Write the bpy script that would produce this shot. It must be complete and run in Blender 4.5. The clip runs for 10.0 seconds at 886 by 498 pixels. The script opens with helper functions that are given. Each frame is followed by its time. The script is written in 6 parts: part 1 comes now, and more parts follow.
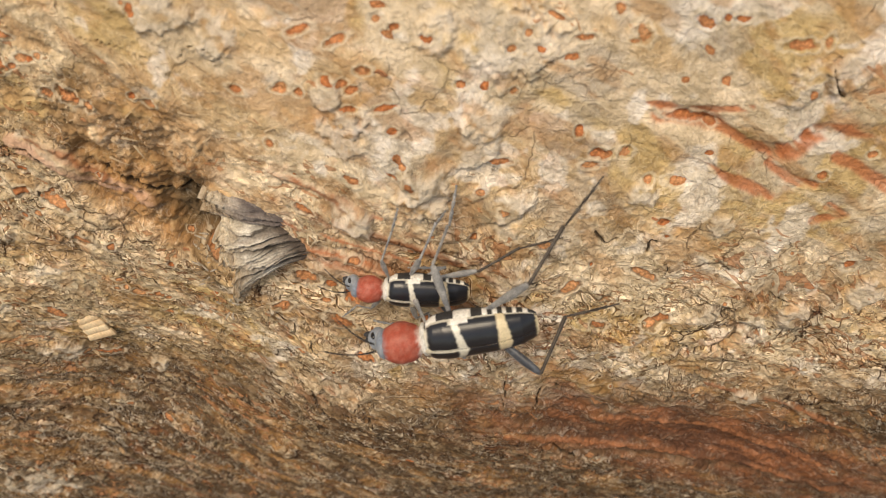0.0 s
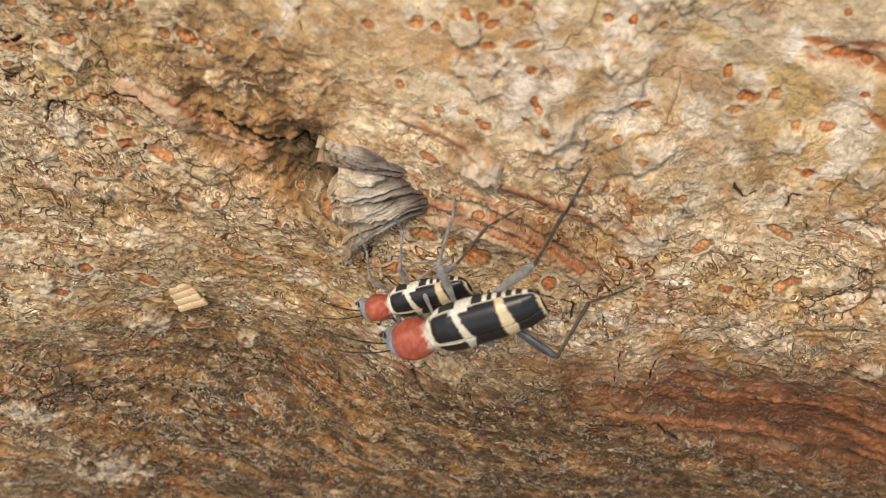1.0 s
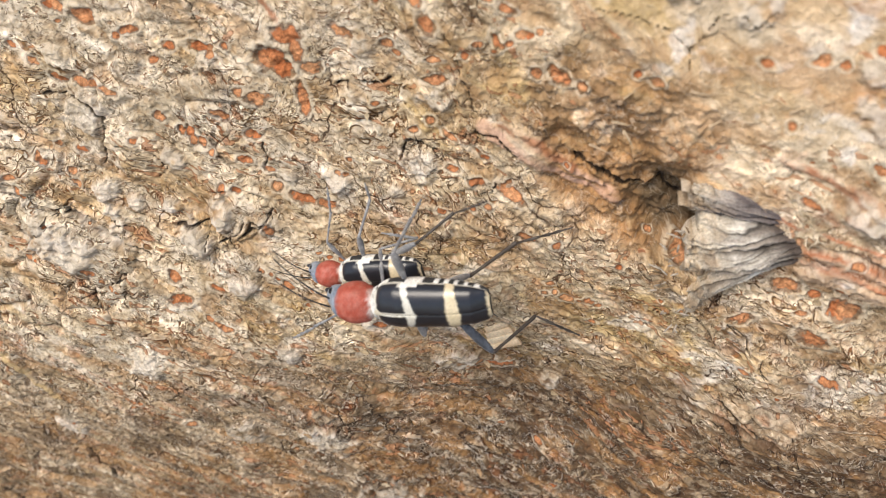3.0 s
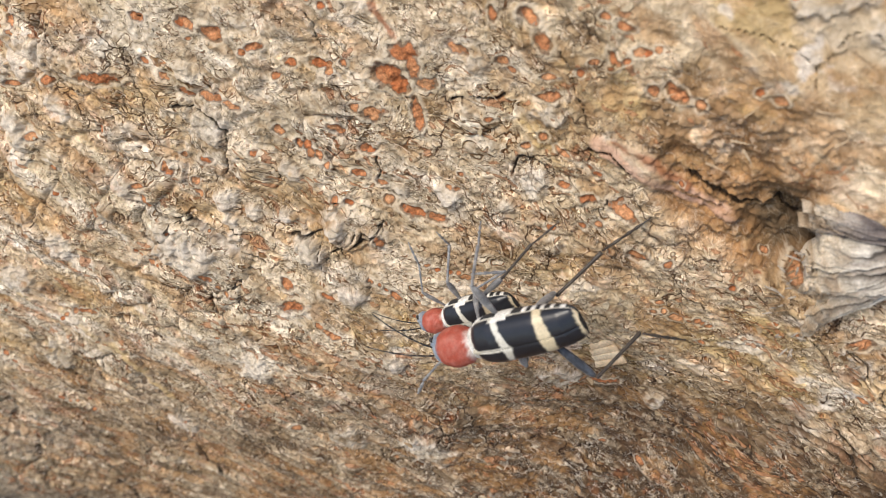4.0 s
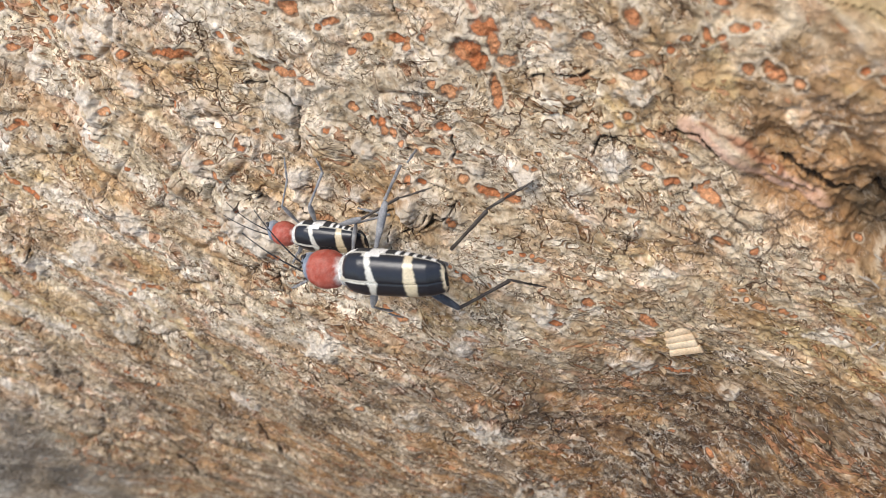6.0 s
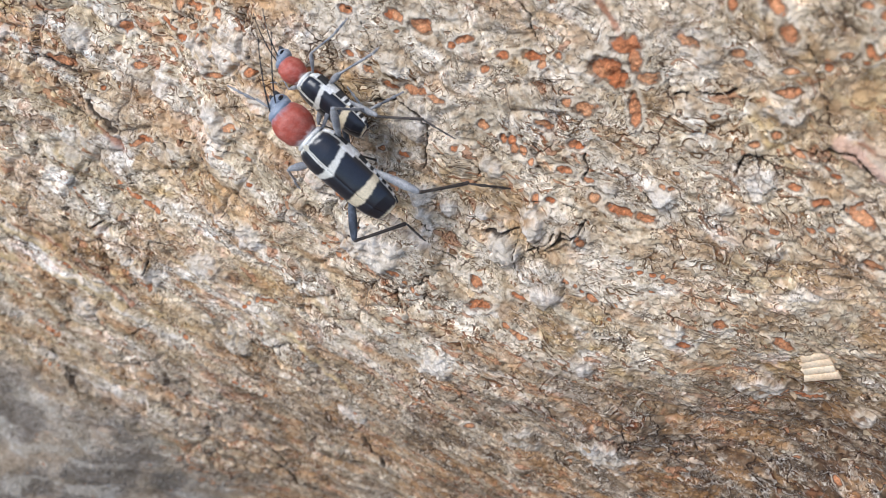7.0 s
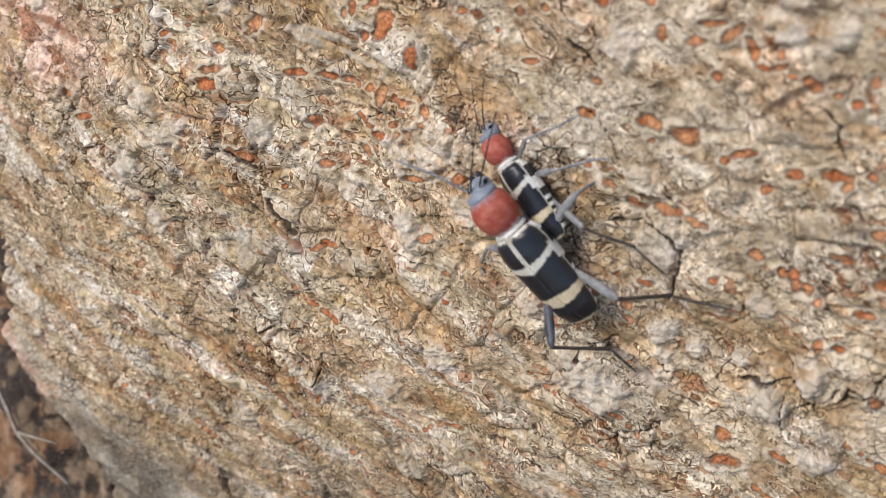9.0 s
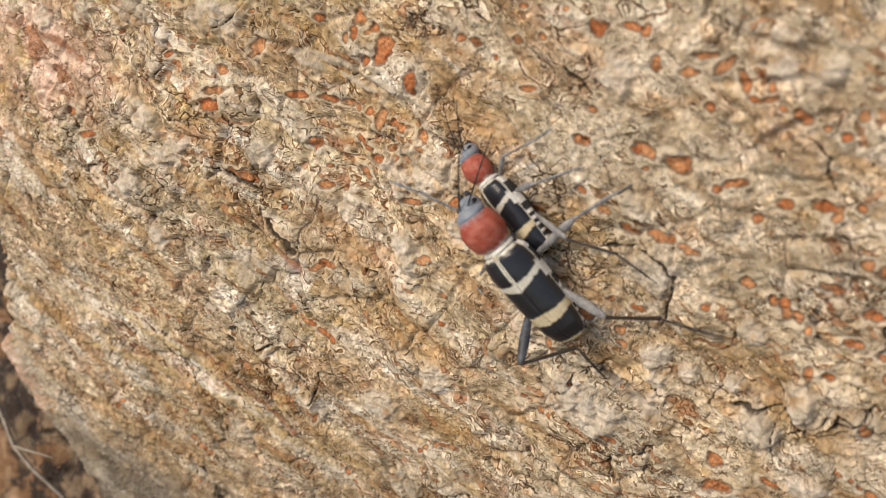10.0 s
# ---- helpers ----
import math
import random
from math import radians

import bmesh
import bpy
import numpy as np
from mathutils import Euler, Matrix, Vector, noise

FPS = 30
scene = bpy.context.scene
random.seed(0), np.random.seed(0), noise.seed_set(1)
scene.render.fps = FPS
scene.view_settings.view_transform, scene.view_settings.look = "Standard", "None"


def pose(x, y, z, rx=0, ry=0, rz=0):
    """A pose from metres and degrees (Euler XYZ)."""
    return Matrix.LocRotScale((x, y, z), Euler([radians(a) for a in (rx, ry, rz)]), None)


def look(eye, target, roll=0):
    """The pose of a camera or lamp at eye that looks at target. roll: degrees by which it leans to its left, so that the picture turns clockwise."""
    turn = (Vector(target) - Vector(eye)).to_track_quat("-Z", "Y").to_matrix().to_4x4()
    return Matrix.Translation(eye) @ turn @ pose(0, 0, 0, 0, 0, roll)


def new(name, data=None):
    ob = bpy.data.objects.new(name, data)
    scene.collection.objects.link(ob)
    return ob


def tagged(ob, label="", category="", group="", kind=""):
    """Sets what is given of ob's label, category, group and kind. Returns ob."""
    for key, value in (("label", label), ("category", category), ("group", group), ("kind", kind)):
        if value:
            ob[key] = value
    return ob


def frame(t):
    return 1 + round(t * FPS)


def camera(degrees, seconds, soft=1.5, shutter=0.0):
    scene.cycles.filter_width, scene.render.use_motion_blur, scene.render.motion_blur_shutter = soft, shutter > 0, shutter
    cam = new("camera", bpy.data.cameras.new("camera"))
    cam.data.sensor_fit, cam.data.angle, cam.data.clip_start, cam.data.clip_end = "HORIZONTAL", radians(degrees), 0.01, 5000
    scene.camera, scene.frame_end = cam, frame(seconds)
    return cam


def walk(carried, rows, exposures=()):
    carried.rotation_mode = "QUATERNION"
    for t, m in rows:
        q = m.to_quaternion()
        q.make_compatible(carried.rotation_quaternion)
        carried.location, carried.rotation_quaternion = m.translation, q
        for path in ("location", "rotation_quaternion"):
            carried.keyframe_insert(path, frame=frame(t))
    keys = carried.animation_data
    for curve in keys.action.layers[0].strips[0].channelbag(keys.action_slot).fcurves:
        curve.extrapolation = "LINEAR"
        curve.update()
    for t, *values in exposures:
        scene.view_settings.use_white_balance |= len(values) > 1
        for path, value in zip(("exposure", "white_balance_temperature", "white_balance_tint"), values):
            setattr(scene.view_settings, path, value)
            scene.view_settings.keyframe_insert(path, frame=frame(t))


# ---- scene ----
# Two mating beetles walk over the bark of a fallen log. Built in millimetres (MM) and shown close up.
MM = 0.001

cam = camera(54.77, 10.0, soft=0.8)
cam.data.dof.use_dof, cam.data.dof.focus_distance, cam.data.dof.aperture_fstop = True, 0.070, 52
PATH = [
    (0, (0.05011, -0.03682, 0.05504), (0.05238, -0.01017, 0.00133), 5.89),
    (0.5, (0.04681, -0.03688, 0.05151), (0.04876, -0.01014, -0.00217), 5.52),
    (1, (0.04198, -0.03972, 0.04940), (0.04354, -0.01163, -0.00360), 4.42),
    (1.5, (0.03908, -0.03906, 0.04873), (0.03851, -0.01121, -0.00442), 1.06),
    (2, (0.03670, -0.03931, 0.04823), (0.03277, -0.01078, -0.00441), -4.17),
    (2.5, (0.03308, -0.03951, 0.04796), (0.02581, -0.01030, -0.00394), -8.96),
    (3, (0.02830, -0.03864, 0.04856), (0.01873, -0.00964, -0.00309), -12.33),
    (3.2, (0.02669, -0.03829, 0.04899), (0.01623, -0.00952, -0.00262), -13.84),
    (4.3, (0.02701, -0.03891, 0.04935), (0.01050, -0.01040, -0.00079), -20.67),
    (4.5, (0.02624, -0.03869, 0.04904), (0.01008, -0.01039, -0.00134), -20.40),
    (5, (0.02653, -0.03870, 0.04864), (0.00986, -0.01087, -0.00183), -20.98),
    (6.5, (0.02229, -0.03894, 0.04844), (0.00204, -0.01241, -0.00142), -25.78),
    (7, (0.01922, -0.03890, 0.04962), (-0.00342, -0.01279, 0.00057), -28.45),
    (7.5, (0.01457, -0.03609, 0.04930), (-0.01108, -0.01126, 0.00107), -32.93),
    (8, (0.01131, -0.03422, 0.04911), (-0.01651, -0.00918, 0.00221), -33.95),
    (8.5, (0.00751, -0.03250, 0.04805), (-0.02150, -0.00686, 0.00221), -33.60),
    (9, (0.00628, -0.03107, 0.04664), (-0.02381, -0.00493, 0.00179), -33.33),
    (9.5, (0.00713, -0.03102, 0.04715), (-0.02361, -0.00465, 0.00288), -33.01),
    (10, (0.00689, -0.03099, 0.04724), (-0.02342, -0.00386, 0.00313), -31.87),
]
walk(cam, [(t, look(eye, target, roll)) for t, eye, target, roll in PATH],
     exposures=[(0, -0.05, 8650, 10), (1.0, -0.02, 8450, 10), (1.5, 0.08, 8150, 10), (2.5, 0.3, 7350, 10), (3.2, 0.27, 6950, 10), (4.4, 0.14, 6900, 10), (5.0, 0.22, 6850, 10),
                (6.5, 0.24, 6150, 10), (7.2, 0.26, 5750, 10), (7.6, 0.14, 5800, 10), (8.1, -0.02, 6100, 10), (8.5, -0.05, 6330, 10), (9.5, -0.05, 7150, 10), (10, -0.09, 7850, 10)])

# ---- world and light: bright open shade under a hazy sky ----
world = bpy.data.worlds.new("sky")
scene.world = world
world.use_nodes = True
wn = world.node_tree
sky = wn.nodes.new("ShaderNodeTexSky")
sky.sky_type, sky.sun_disc = "NISHITA", False
sky.sun_elevation, sky.sun_rotation = radians(62), radians(210)
wn.links.new(sky.outputs[0], wn.nodes["Background"].inputs["Color"])
wn.nodes["Background"].inputs["Strength"].default_value = 0.15

lamp = bpy.data.lights.new("sun", "SUN")
lamp.energy, lamp.angle, lamp.color = 3.0, radians(30), (1.0, 0.94, 0.86)
sun = new("sun", lamp)
sun.matrix_world = look((-0.5, -0.5, 1.9), (0, 0, 0))


# ---- materials ----
def material(name):
    m = bpy.data.materials.new(name)
    m.use_nodes = True
    nt = m.node_tree
    return m, nt, nt.nodes["Principled BSDF"]


def noise_node(nt, scale, detail=4, rough=0.6, coord="Object"):
    tc = nt.nodes.new("ShaderNodeTexCoord")
    n = nt.nodes.new("ShaderNodeTexNoise")
    n.inputs["Scale"].default_value, n.inputs["Detail"].default_value, n.inputs["Roughness"].default_value = scale, detail, rough
    nt.links.new(tc.outputs[coord], n.inputs["Vector"])
    return n


def mix_node(nt, a, b, fac, mode="MIX"):
    m = nt.nodes.new("ShaderNodeMix")
    m.data_type, m.blend_type = "RGBA", mode
    for socket, value in ((m.inputs["Factor"], fac), (m.inputs["A"], a), (m.inputs["B"], b)):
        if isinstance(value, bpy.types.NodeSocket):
            nt.links.new(value, socket)
        else:
            socket.default_value = value if isinstance(value, (int, float)) else (*value, 1)
    return m.outputs["Result"]


def ramp(nt, fac, stops):
    r = nt.nodes.new("ShaderNodeValToRGB")
    nt.links.new(fac, r.inputs["Fac"])
    while len(r.color_ramp.elements) < len(stops):
        r.color_ramp.elements.new(0.5)
    for e, (pos, c) in zip(r.color_ramp.elements, stops):
        e.position, e.color = pos, (*c, 1) if not isinstance(c, (int, float)) else (c, c, c, 1)
    return r.outputs["Color"]


def add_bump(nt, bsdf, height, strength, distance):
    b = nt.nodes.new("ShaderNodeBump")
    b.inputs["Strength"].default_value, b.inputs["Distance"].default_value = strength, distance
    nt.links.new(height, b.inputs["Height"])
    nt.links.new(b.outputs["Normal"], bsdf.inputs["Normal"])


def tinted_material(name, rough, grain, bump_mm, vary=0.35, spec=0.3):
    """A matt natural surface: the colour laid down in the attribute "tint", broken up by grain at two scales (in mm)."""
    m, nt, bsdf = material(name)
    at = nt.nodes.new("ShaderNodeAttribute")
    at.attribute_name = "tint"
    fine, coarse = noise_node(nt, 1000 / grain, 6, 0.7), noise_node(nt, 1000 / (grain * 9), 4, 0.6)
    shade = ramp(nt, fine.outputs["Fac"], [(0.3, 1 - vary), (0.7, 1 + vary)])
    col = mix_node(nt, at.outputs["Color"], shade, 1.0, "MULTIPLY")
    shade2 = ramp(nt, coarse.outputs["Fac"], [(0.3, (0.86, 0.84, 0.8)), (0.7, (1.12, 1.13, 1.15))])
    col = mix_node(nt, col, shade2, 1.0, "MULTIPLY")
    nt.links.new(col, bsdf.inputs["Base Color"])
    bsdf.inputs["Roughness"].default_value = rough
    bsdf.inputs["Specular IOR Level"].default_value = spec
    add_bump(nt, bsdf, fine.outputs["Fac"], 0.8, bump_mm * MM)
    return m


def plain_material(name, colour, rough, grain=0.3, vary=0.25, bump_mm=0.02, spec=0.4, sheen=0.0, other=None):
    """One colour varied by grain; other: a second colour that comes through in patches."""
    m, nt, bsdf = material(name)
    fine, coarse = noise_node(nt, 1000 / grain, 5, 0.65), noise_node(nt, 1000 / (grain * 7), 3, 0.5)
    base = mix_node(nt, colour, other or [c * 0.75 for c in colour], ramp(nt, coarse.outputs["Fac"], [(0.38, 0.0), (0.62, 1.0)]))
    shade = ramp(nt, fine.outputs["Fac"], [(0.3, 1 - vary), (0.7, 1 + vary)])
    nt.links.new(mix_node(nt, base, shade, 1.0, "MULTIPLY"), bsdf.inputs["Base Color"])
    bsdf.inputs["Roughness"].default_value, bsdf.inputs["Specular IOR Level"].default_value = rough, spec
    bsdf.inputs["Sheen Weight"].default_value = sheen
    bsdf.inputs["Sheen Roughness"].default_value = 0.4
    add_bump(nt, bsdf, fine.outputs["Fac"], 0.7, bump_mm * MM)
    return m


def cell_layer(nt, vector, size, gap, seed):
    """Crusts of about size mm: a random tone for each, and the dark gap line between them."""
    mp = nt.nodes.new("ShaderNodeMapping")
    mp.inputs["Location"].default_value = (seed, seed * 2, seed * 3)
    nt.links.new(vector, mp.inputs["Vector"])
    out = []
    for feature in ("F1", "DISTANCE_TO_EDGE"):
        v = nt.nodes.new("ShaderNodeTexVoronoi")
        v.feature = feature
        v.inputs["Scale"].default_value = 1000 / size
        nt.links.new(mp.outputs["Vector"], v.inputs["Vector"])
        out.append(v.outputs["Color" if feature == "F1" else "Distance"])
    sep = nt.nodes.new("ShaderNodeSeparateColor")
    nt.links.new(out[0], sep.inputs["Color"])
    return sep.outputs["Red"], sep.outputs["Green"], ramp(nt, out[1], [(0.25 * gap, 1.0), (gap, 0.0)])


def warped(nt, steps):
    """Object coordinates bent by noise: (size in mm, amount in mm)."""
    bent = nt.nodes.new("ShaderNodeTexCoord").outputs["Object"]
    for size, amount in steps:
        warp = noise_node(nt, 1000 / size, 2, 0.5)
        off, add = nt.nodes.new("ShaderNodeVectorMath"), nt.nodes.new("ShaderNodeVectorMath")
        off.operation, add.operation = "MULTIPLY_ADD", "ADD"
        off.inputs[1].default_value, off.inputs[2].default_value = (amount * MM,) * 3, (-0.5 * amount * MM,) * 3
        nt.links.new(warp.outputs["Color"], off.inputs[0])
        nt.links.new(bent, add.inputs[0])
        nt.links.new(off.outputs[0], add.inputs[1])
        bent = add.outputs[0]
    return bent


def ring_layer(nt, vector, size, share, seed):
    """Small closed loops of cork about size mm apart: the dark line, the pale rim round it and the inside."""
    mp = nt.nodes.new("ShaderNodeMapping")
    mp.inputs["Location"].default_value = (seed, seed * 2, seed * 3)
    nt.links.new(vector, mp.inputs["Vector"])
    v = nt.nodes.new("ShaderNodeTexVoronoi")
    v.inputs["Scale"].default_value = 1000 / size
    nt.links.new(mp.outputs["Vector"], v.inputs["Vector"])
    sep = nt.nodes.new("ShaderNodeSeparateColor")
    nt.links.new(v.outputs["Color"], sep.inputs["Color"])
    pick = ramp(nt, sep.outputs["Red"], [(1 - share, 0.0), (1 - share + 0.02, 1.0)])
    hue = ramp(nt, sep.outputs["Green"], [(0.55, 0.0), (0.60, 1.0)])
    out = []
    for stops in ([(0.15, 0.0), (0.20, 1.0), (0.25, 1.0), (0.30, 0.0)], [(0.27, 0.0), (0.32, 1.0), (0.38, 1.0), (0.50, 0.0)], [(0.18, 1.0), (0.24, 0.0)]):
        out.append(mix_node(nt, ramp(nt, v.outputs["Distance"], stops), pick, 1.0, "MULTIPLY"))
    return out[0], out[1], mix_node(nt, out[2], hue, 1.0, "MULTIPLY")


def bark_material():
    """Weathered bark: the laid colour broken into thin crusts with curling edges, small cork loops and open gaps."""
    m, nt, bsdf = material("bark")
    at = nt.nodes.new("ShaderNodeAttribute")
    at.attribute_name = "tint"
    col, rough = at.outputs["Color"], at.outputs["Alpha"]
    fine, mid, coarse = noise_node(nt, 1000 / 0.22, 4, 0.65), noise_node(nt, 1000 / 0.9, 5, 0.6), noise_node(nt, 1000 / 3.5, 4, 0.6)
    bent = warped(nt, ((1.6, 1.5), (0.45, 0.42)))
    flow = nt.nodes.new("ShaderNodeAttribute")
    flow.attribute_name = "flow"
    one = (1.0, 1.0, 1.0)
    col = mix_node(nt, col, ramp(nt, coarse.outputs["Fac"], [(0.38, (0.86, 0.84, 0.79)), (0.62, (1.10, 1.10, 1.10))]), 1.0, "MULTIPLY")
    # cork: weathered pale on its high grains, brown hollows with shade put into their colour, at three sizes
    def cork(size, stretch, seed, detail, roughness, distortion):
        mp = nt.nodes.new("ShaderNodeMapping")
        mp.inputs["Location"].default_value, mp.inputs["Scale"].default_value = (seed, seed, seed), (stretch / size, 1 / size, 1)
        nt.links.new(flow.outputs["Vector"], mp.inputs["Vector"])
        n = nt.nodes.new("ShaderNodeTexNoise")
        n.inputs["Scale"].default_value, n.inputs["Detail"].default_value = 1.0, detail
        n.inputs["Roughness"].default_value, n.inputs["Distortion"].default_value = roughness, distortion
        nt.links.new(mp.outputs["Vector"], n.inputs["Vector"])
        return n.outputs["Fac"]

    height = None
    for size, stretch, seed, detail, weight in ((3.4, 0.60, 0.0, 6, 0.8), (1.15, 0.75, 4.0, 4, 0.75), (0.50, 0.90, 9.0, 2, 0.6)):
        f = cork(size, stretch, seed, detail, 0.62, 0.9)
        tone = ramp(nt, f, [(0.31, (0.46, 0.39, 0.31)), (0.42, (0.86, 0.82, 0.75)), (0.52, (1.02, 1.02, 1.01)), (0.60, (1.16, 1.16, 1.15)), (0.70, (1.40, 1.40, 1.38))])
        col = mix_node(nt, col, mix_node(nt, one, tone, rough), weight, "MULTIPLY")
        step = ramp(nt, f, [(0.28, 0.0), (0.44, 0.40), (0.56, 0.72), (0.72, 1.0)])
        height = step if height is None else mix_node(nt, height, step, 0.42)
    # curling edges of thin crusts: a dark gap with a pale lip beside it, in patches
    gaps = None
    for size, stretch, seed, patch in ((2.6, 0.60, 2.0, 4.5), (1.25, 0.75, 6.0, 3.0), (0.75, 0.85, 8.0, 2.2)):
        f = cork(size, stretch, seed, 2.5, 0.5, 1.6)
        where = ramp(nt, noise_node(nt, 1000 / patch, 3, 0.6).outputs["Fac"], [(0.47, 0.0), (0.54, 1.0)])
        where = mix_node(nt, where, rough, 1.0, "MULTIPLY")
        gap = mix_node(nt, ramp(nt, f, [(0.478, 0.0), (0.492, 1.0), (0.500, 1.0), (0.506, 0.0)]), where, 1.0, "MULTIPLY")
        lip = mix_node(nt, ramp(nt, f, [(0.502, 0.0), (0.510, 1.0), (0.530, 0.8), (0.545, 0.0)]), where, 1.0, "MULTIPLY")
        col = mix_node(nt, col, mix_node(nt, mix_node(nt, col, (1.45, 1.45, 1.43), 1.0, "MULTIPLY"), (0.86, 0.81, 0.70), 0.30), lip)
        height = mix_node(nt, height, one, mix_node(nt, (0.0, 0.0, 0.0), lip, 0.45))
        gaps = gap if gaps is None else mix_node(nt, gaps, gap, 1.0, "LIGHTEN")
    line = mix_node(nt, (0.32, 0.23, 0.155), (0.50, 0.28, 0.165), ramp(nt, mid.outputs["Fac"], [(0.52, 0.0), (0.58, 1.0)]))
    ring, rim, core = ring_layer(nt, bent, 1.0, 0.26, 1.9)
    where = ramp(nt, noise_node(nt, 1000 / 6.0, 3, 0.6).outputs["Fac"], [(0.42, 0.0), (0.52, 1.0)])
    ring, rim, core = [mix_node(nt, mix_node(nt, x, where, 1.0, "MULTIPLY"), rough, 1.0, "MULTIPLY") for x in (ring, rim, core)]
    col = mix_node(nt, col, mix_node(nt, col, (1.34, 1.34, 1.32), 1.0, "MULTIPLY"), rim)
    col = mix_node(nt, col, (0.42, 0.24, 0.12), mix_node(nt, (0.0, 0.0, 0.0), core, 0.5))
    gaps = mix_node(nt, gaps, mix_node(nt, (0.0, 0.0, 0.0), ring, 0.7), 1.0, "LIGHTEN")
    height = mix_node(nt, height, one, mix_node(nt, (0.0, 0.0, 0.0), rim, 0.4))
    # worm-shaped rust-red scars with a dark outline and a pale lip, in patches
    worm = cork(1.25, 0.55, 3.3, 2.0, 0.5, 1.6)
    where = ramp(nt, noise_node(nt, 1000 / 13.0, 3, 0.6).outputs["Fac"], [(0.42, 0.20), (0.55, 0.0)])
    bare = ramp(nt, rough, [(0.4, 0.10), (0.8, 0.0)])
    field = mix_node(nt, mix_node(nt, worm, where, 1.0, "SUBTRACT"), bare, 1.0, "SUBTRACT")
    lip = ramp(nt, field, [(0.560, 0.0), (0.575, 1.0), (0.588, 1.0), (0.596, 0.0)])
    edge = ramp(nt, field, [(0.590, 0.0), (0.598, 1.0), (0.606, 1.0), (0.614, 0.0)])
    core = ramp(nt, field, [(0.604, 0.0), (0.612, 1.0)])
    col = mix_node(nt, col, mix_node(nt, col, (1.30, 1.28, 1.24), 1.0, "MULTIPLY"), lip)
    col = mix_node(nt, col, (0.47, 0.22, 0.105), mix_node(nt, (0.0, 0.0, 0.0), core, 0.75))
    gaps = mix_node(nt, gaps, mix_node(nt, (0.0, 0.0, 0.0), edge, 0.8), 1.0, "LIGHTEN")
    # scars and cracks: the attribute "marks" holds the distance to each, in units of their half width
    marks = nt.nodes.new("ShaderNodeAttribute")
    marks.attribute_name = "marks"
    part3 = nt.nodes.new("ShaderNodeSeparateXYZ")
    nt.links.new(marks.outputs["Vector"], part3.inputs["Vector"])
    rag = noise_node(nt, 1000 / 0.33, 3, 0.6)

    def ragged(value, amount):
        add = nt.nodes.new("ShaderNodeMath")
        add.operation = "MULTIPLY_ADD"
        add.inputs[1].default_value = amount
        nt.links.new(rag.outputs["Fac"], add.inputs[0])
        nt.links.new(value, add.inputs[2])
        half = nt.nodes.new("ShaderNodeMath")
        half.operation = "MULTIPLY"
        half.inputs[1].default_value = 0.4
        nt.links.new(add.outputs[0], half.inputs[0])
        return half.outputs[0]

    flat = nt.nodes.new("ShaderNodeSeparateXYZ")
    nt.links.new(flow.outputs["Vector"], flat.inputs["Vector"])
    even = flat.outputs["Z"]
    scar = ragged(part3.outputs["X"], 0.5)
    s_core, s_edge, s_rim = (ramp(nt, scar, k) for k in ([(0.40, 1.0), (0.43, 0.0)], [(0.38, 0.0), (0.43, 1.0), (0.48, 1.0), (0.53, 0.0)],
                                                         [(0.50, 0.0), (0.56, 1.0), (0.64, 1.0), (0.80, 0.0)]))
    heart = ramp(nt, scar, [(0.12, (1.18, 1.25, 1.30)), (0.32, (1.0, 1.0, 1.0)), (0.42, (0.80, 0.72, 0.68))])
    flesh = mix_node(nt, mix_node(nt, (0.44, 0.145, 0.052), (0.54, 0.27, 0.13), part3.outputs["Z"]), heart, 1.0, "MULTIPLY")
    flesh = mix_node(nt, flesh, ramp(nt, fine.outputs["Fac"], [(0.35, 0.72), (0.65, 1.25)]), 1.0, "MULTIPLY")
    col = mix_node(nt, col, (0.68, 0.58, 0.44), mix_node(nt, (0.0, 0.0, 0.0), s_rim, 0.55))
    col = mix_node(nt, col, flesh, s_core)
    col = mix_node(nt, col, (0.13, 0.065, 0.035), mix_node(nt, (0.0, 0.0, 0.0), mix_node(nt, s_edge, ramp(nt, even, [(0.2, 1.0), (0.8, 0.15)]), 1.0, "MULTIPLY"), 0.65))
    split = ramp(nt, ragged(part3.outputs["Y"], 0.7), [(0.38, 1.0), (0.58, 0.0)])
    big_tone, big_pick, big_gap = cell_layer(nt, bent, 3.4, 0.026, 0.0)
    where = noise_node(nt, 1000 / 6.0, 3, 0.6)
    big_gap = mix_node(nt, big_gap, ramp(nt, where.outputs["Fac"], [(0.54, 0.0), (0.60, 1.0)]), 1.0, "MULTIPLY")
    gaps = mix_node(nt, gaps, mix_node(nt, rough, rough, 1.0, "MULTIPLY"), 1.0, "MULTIPLY")
    col = mix_node(nt, col, ramp(nt, big_tone, [(0.0, (0.88, 0.87, 0.84)), (1.0, (1.08, 1.08, 1.08))]), 1.0, "MULTIPLY")
    col = mix_node(nt, col, ramp(nt, mid.outputs["Fac"], [(0.36, (0.84, 0.81, 0.76)), (0.48, one), (0.64, (1.07, 1.07, 1.08))]), 0.9, "MULTIPLY")
    col = mix_node(nt, col, ramp(nt, fine.outputs["Fac"], [(0.36, (0.92, 0.91, 0.90)), (0.64, (1.07, 1.07, 1.07))]), 1.0, "MULTIPLY")
    # inner shade of gaps and cracks, as dark colour
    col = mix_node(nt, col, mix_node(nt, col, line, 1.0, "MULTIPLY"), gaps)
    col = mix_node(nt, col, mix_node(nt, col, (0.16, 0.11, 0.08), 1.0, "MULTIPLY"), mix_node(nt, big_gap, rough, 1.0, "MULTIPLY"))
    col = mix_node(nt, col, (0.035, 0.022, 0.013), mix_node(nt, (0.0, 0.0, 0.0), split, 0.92))
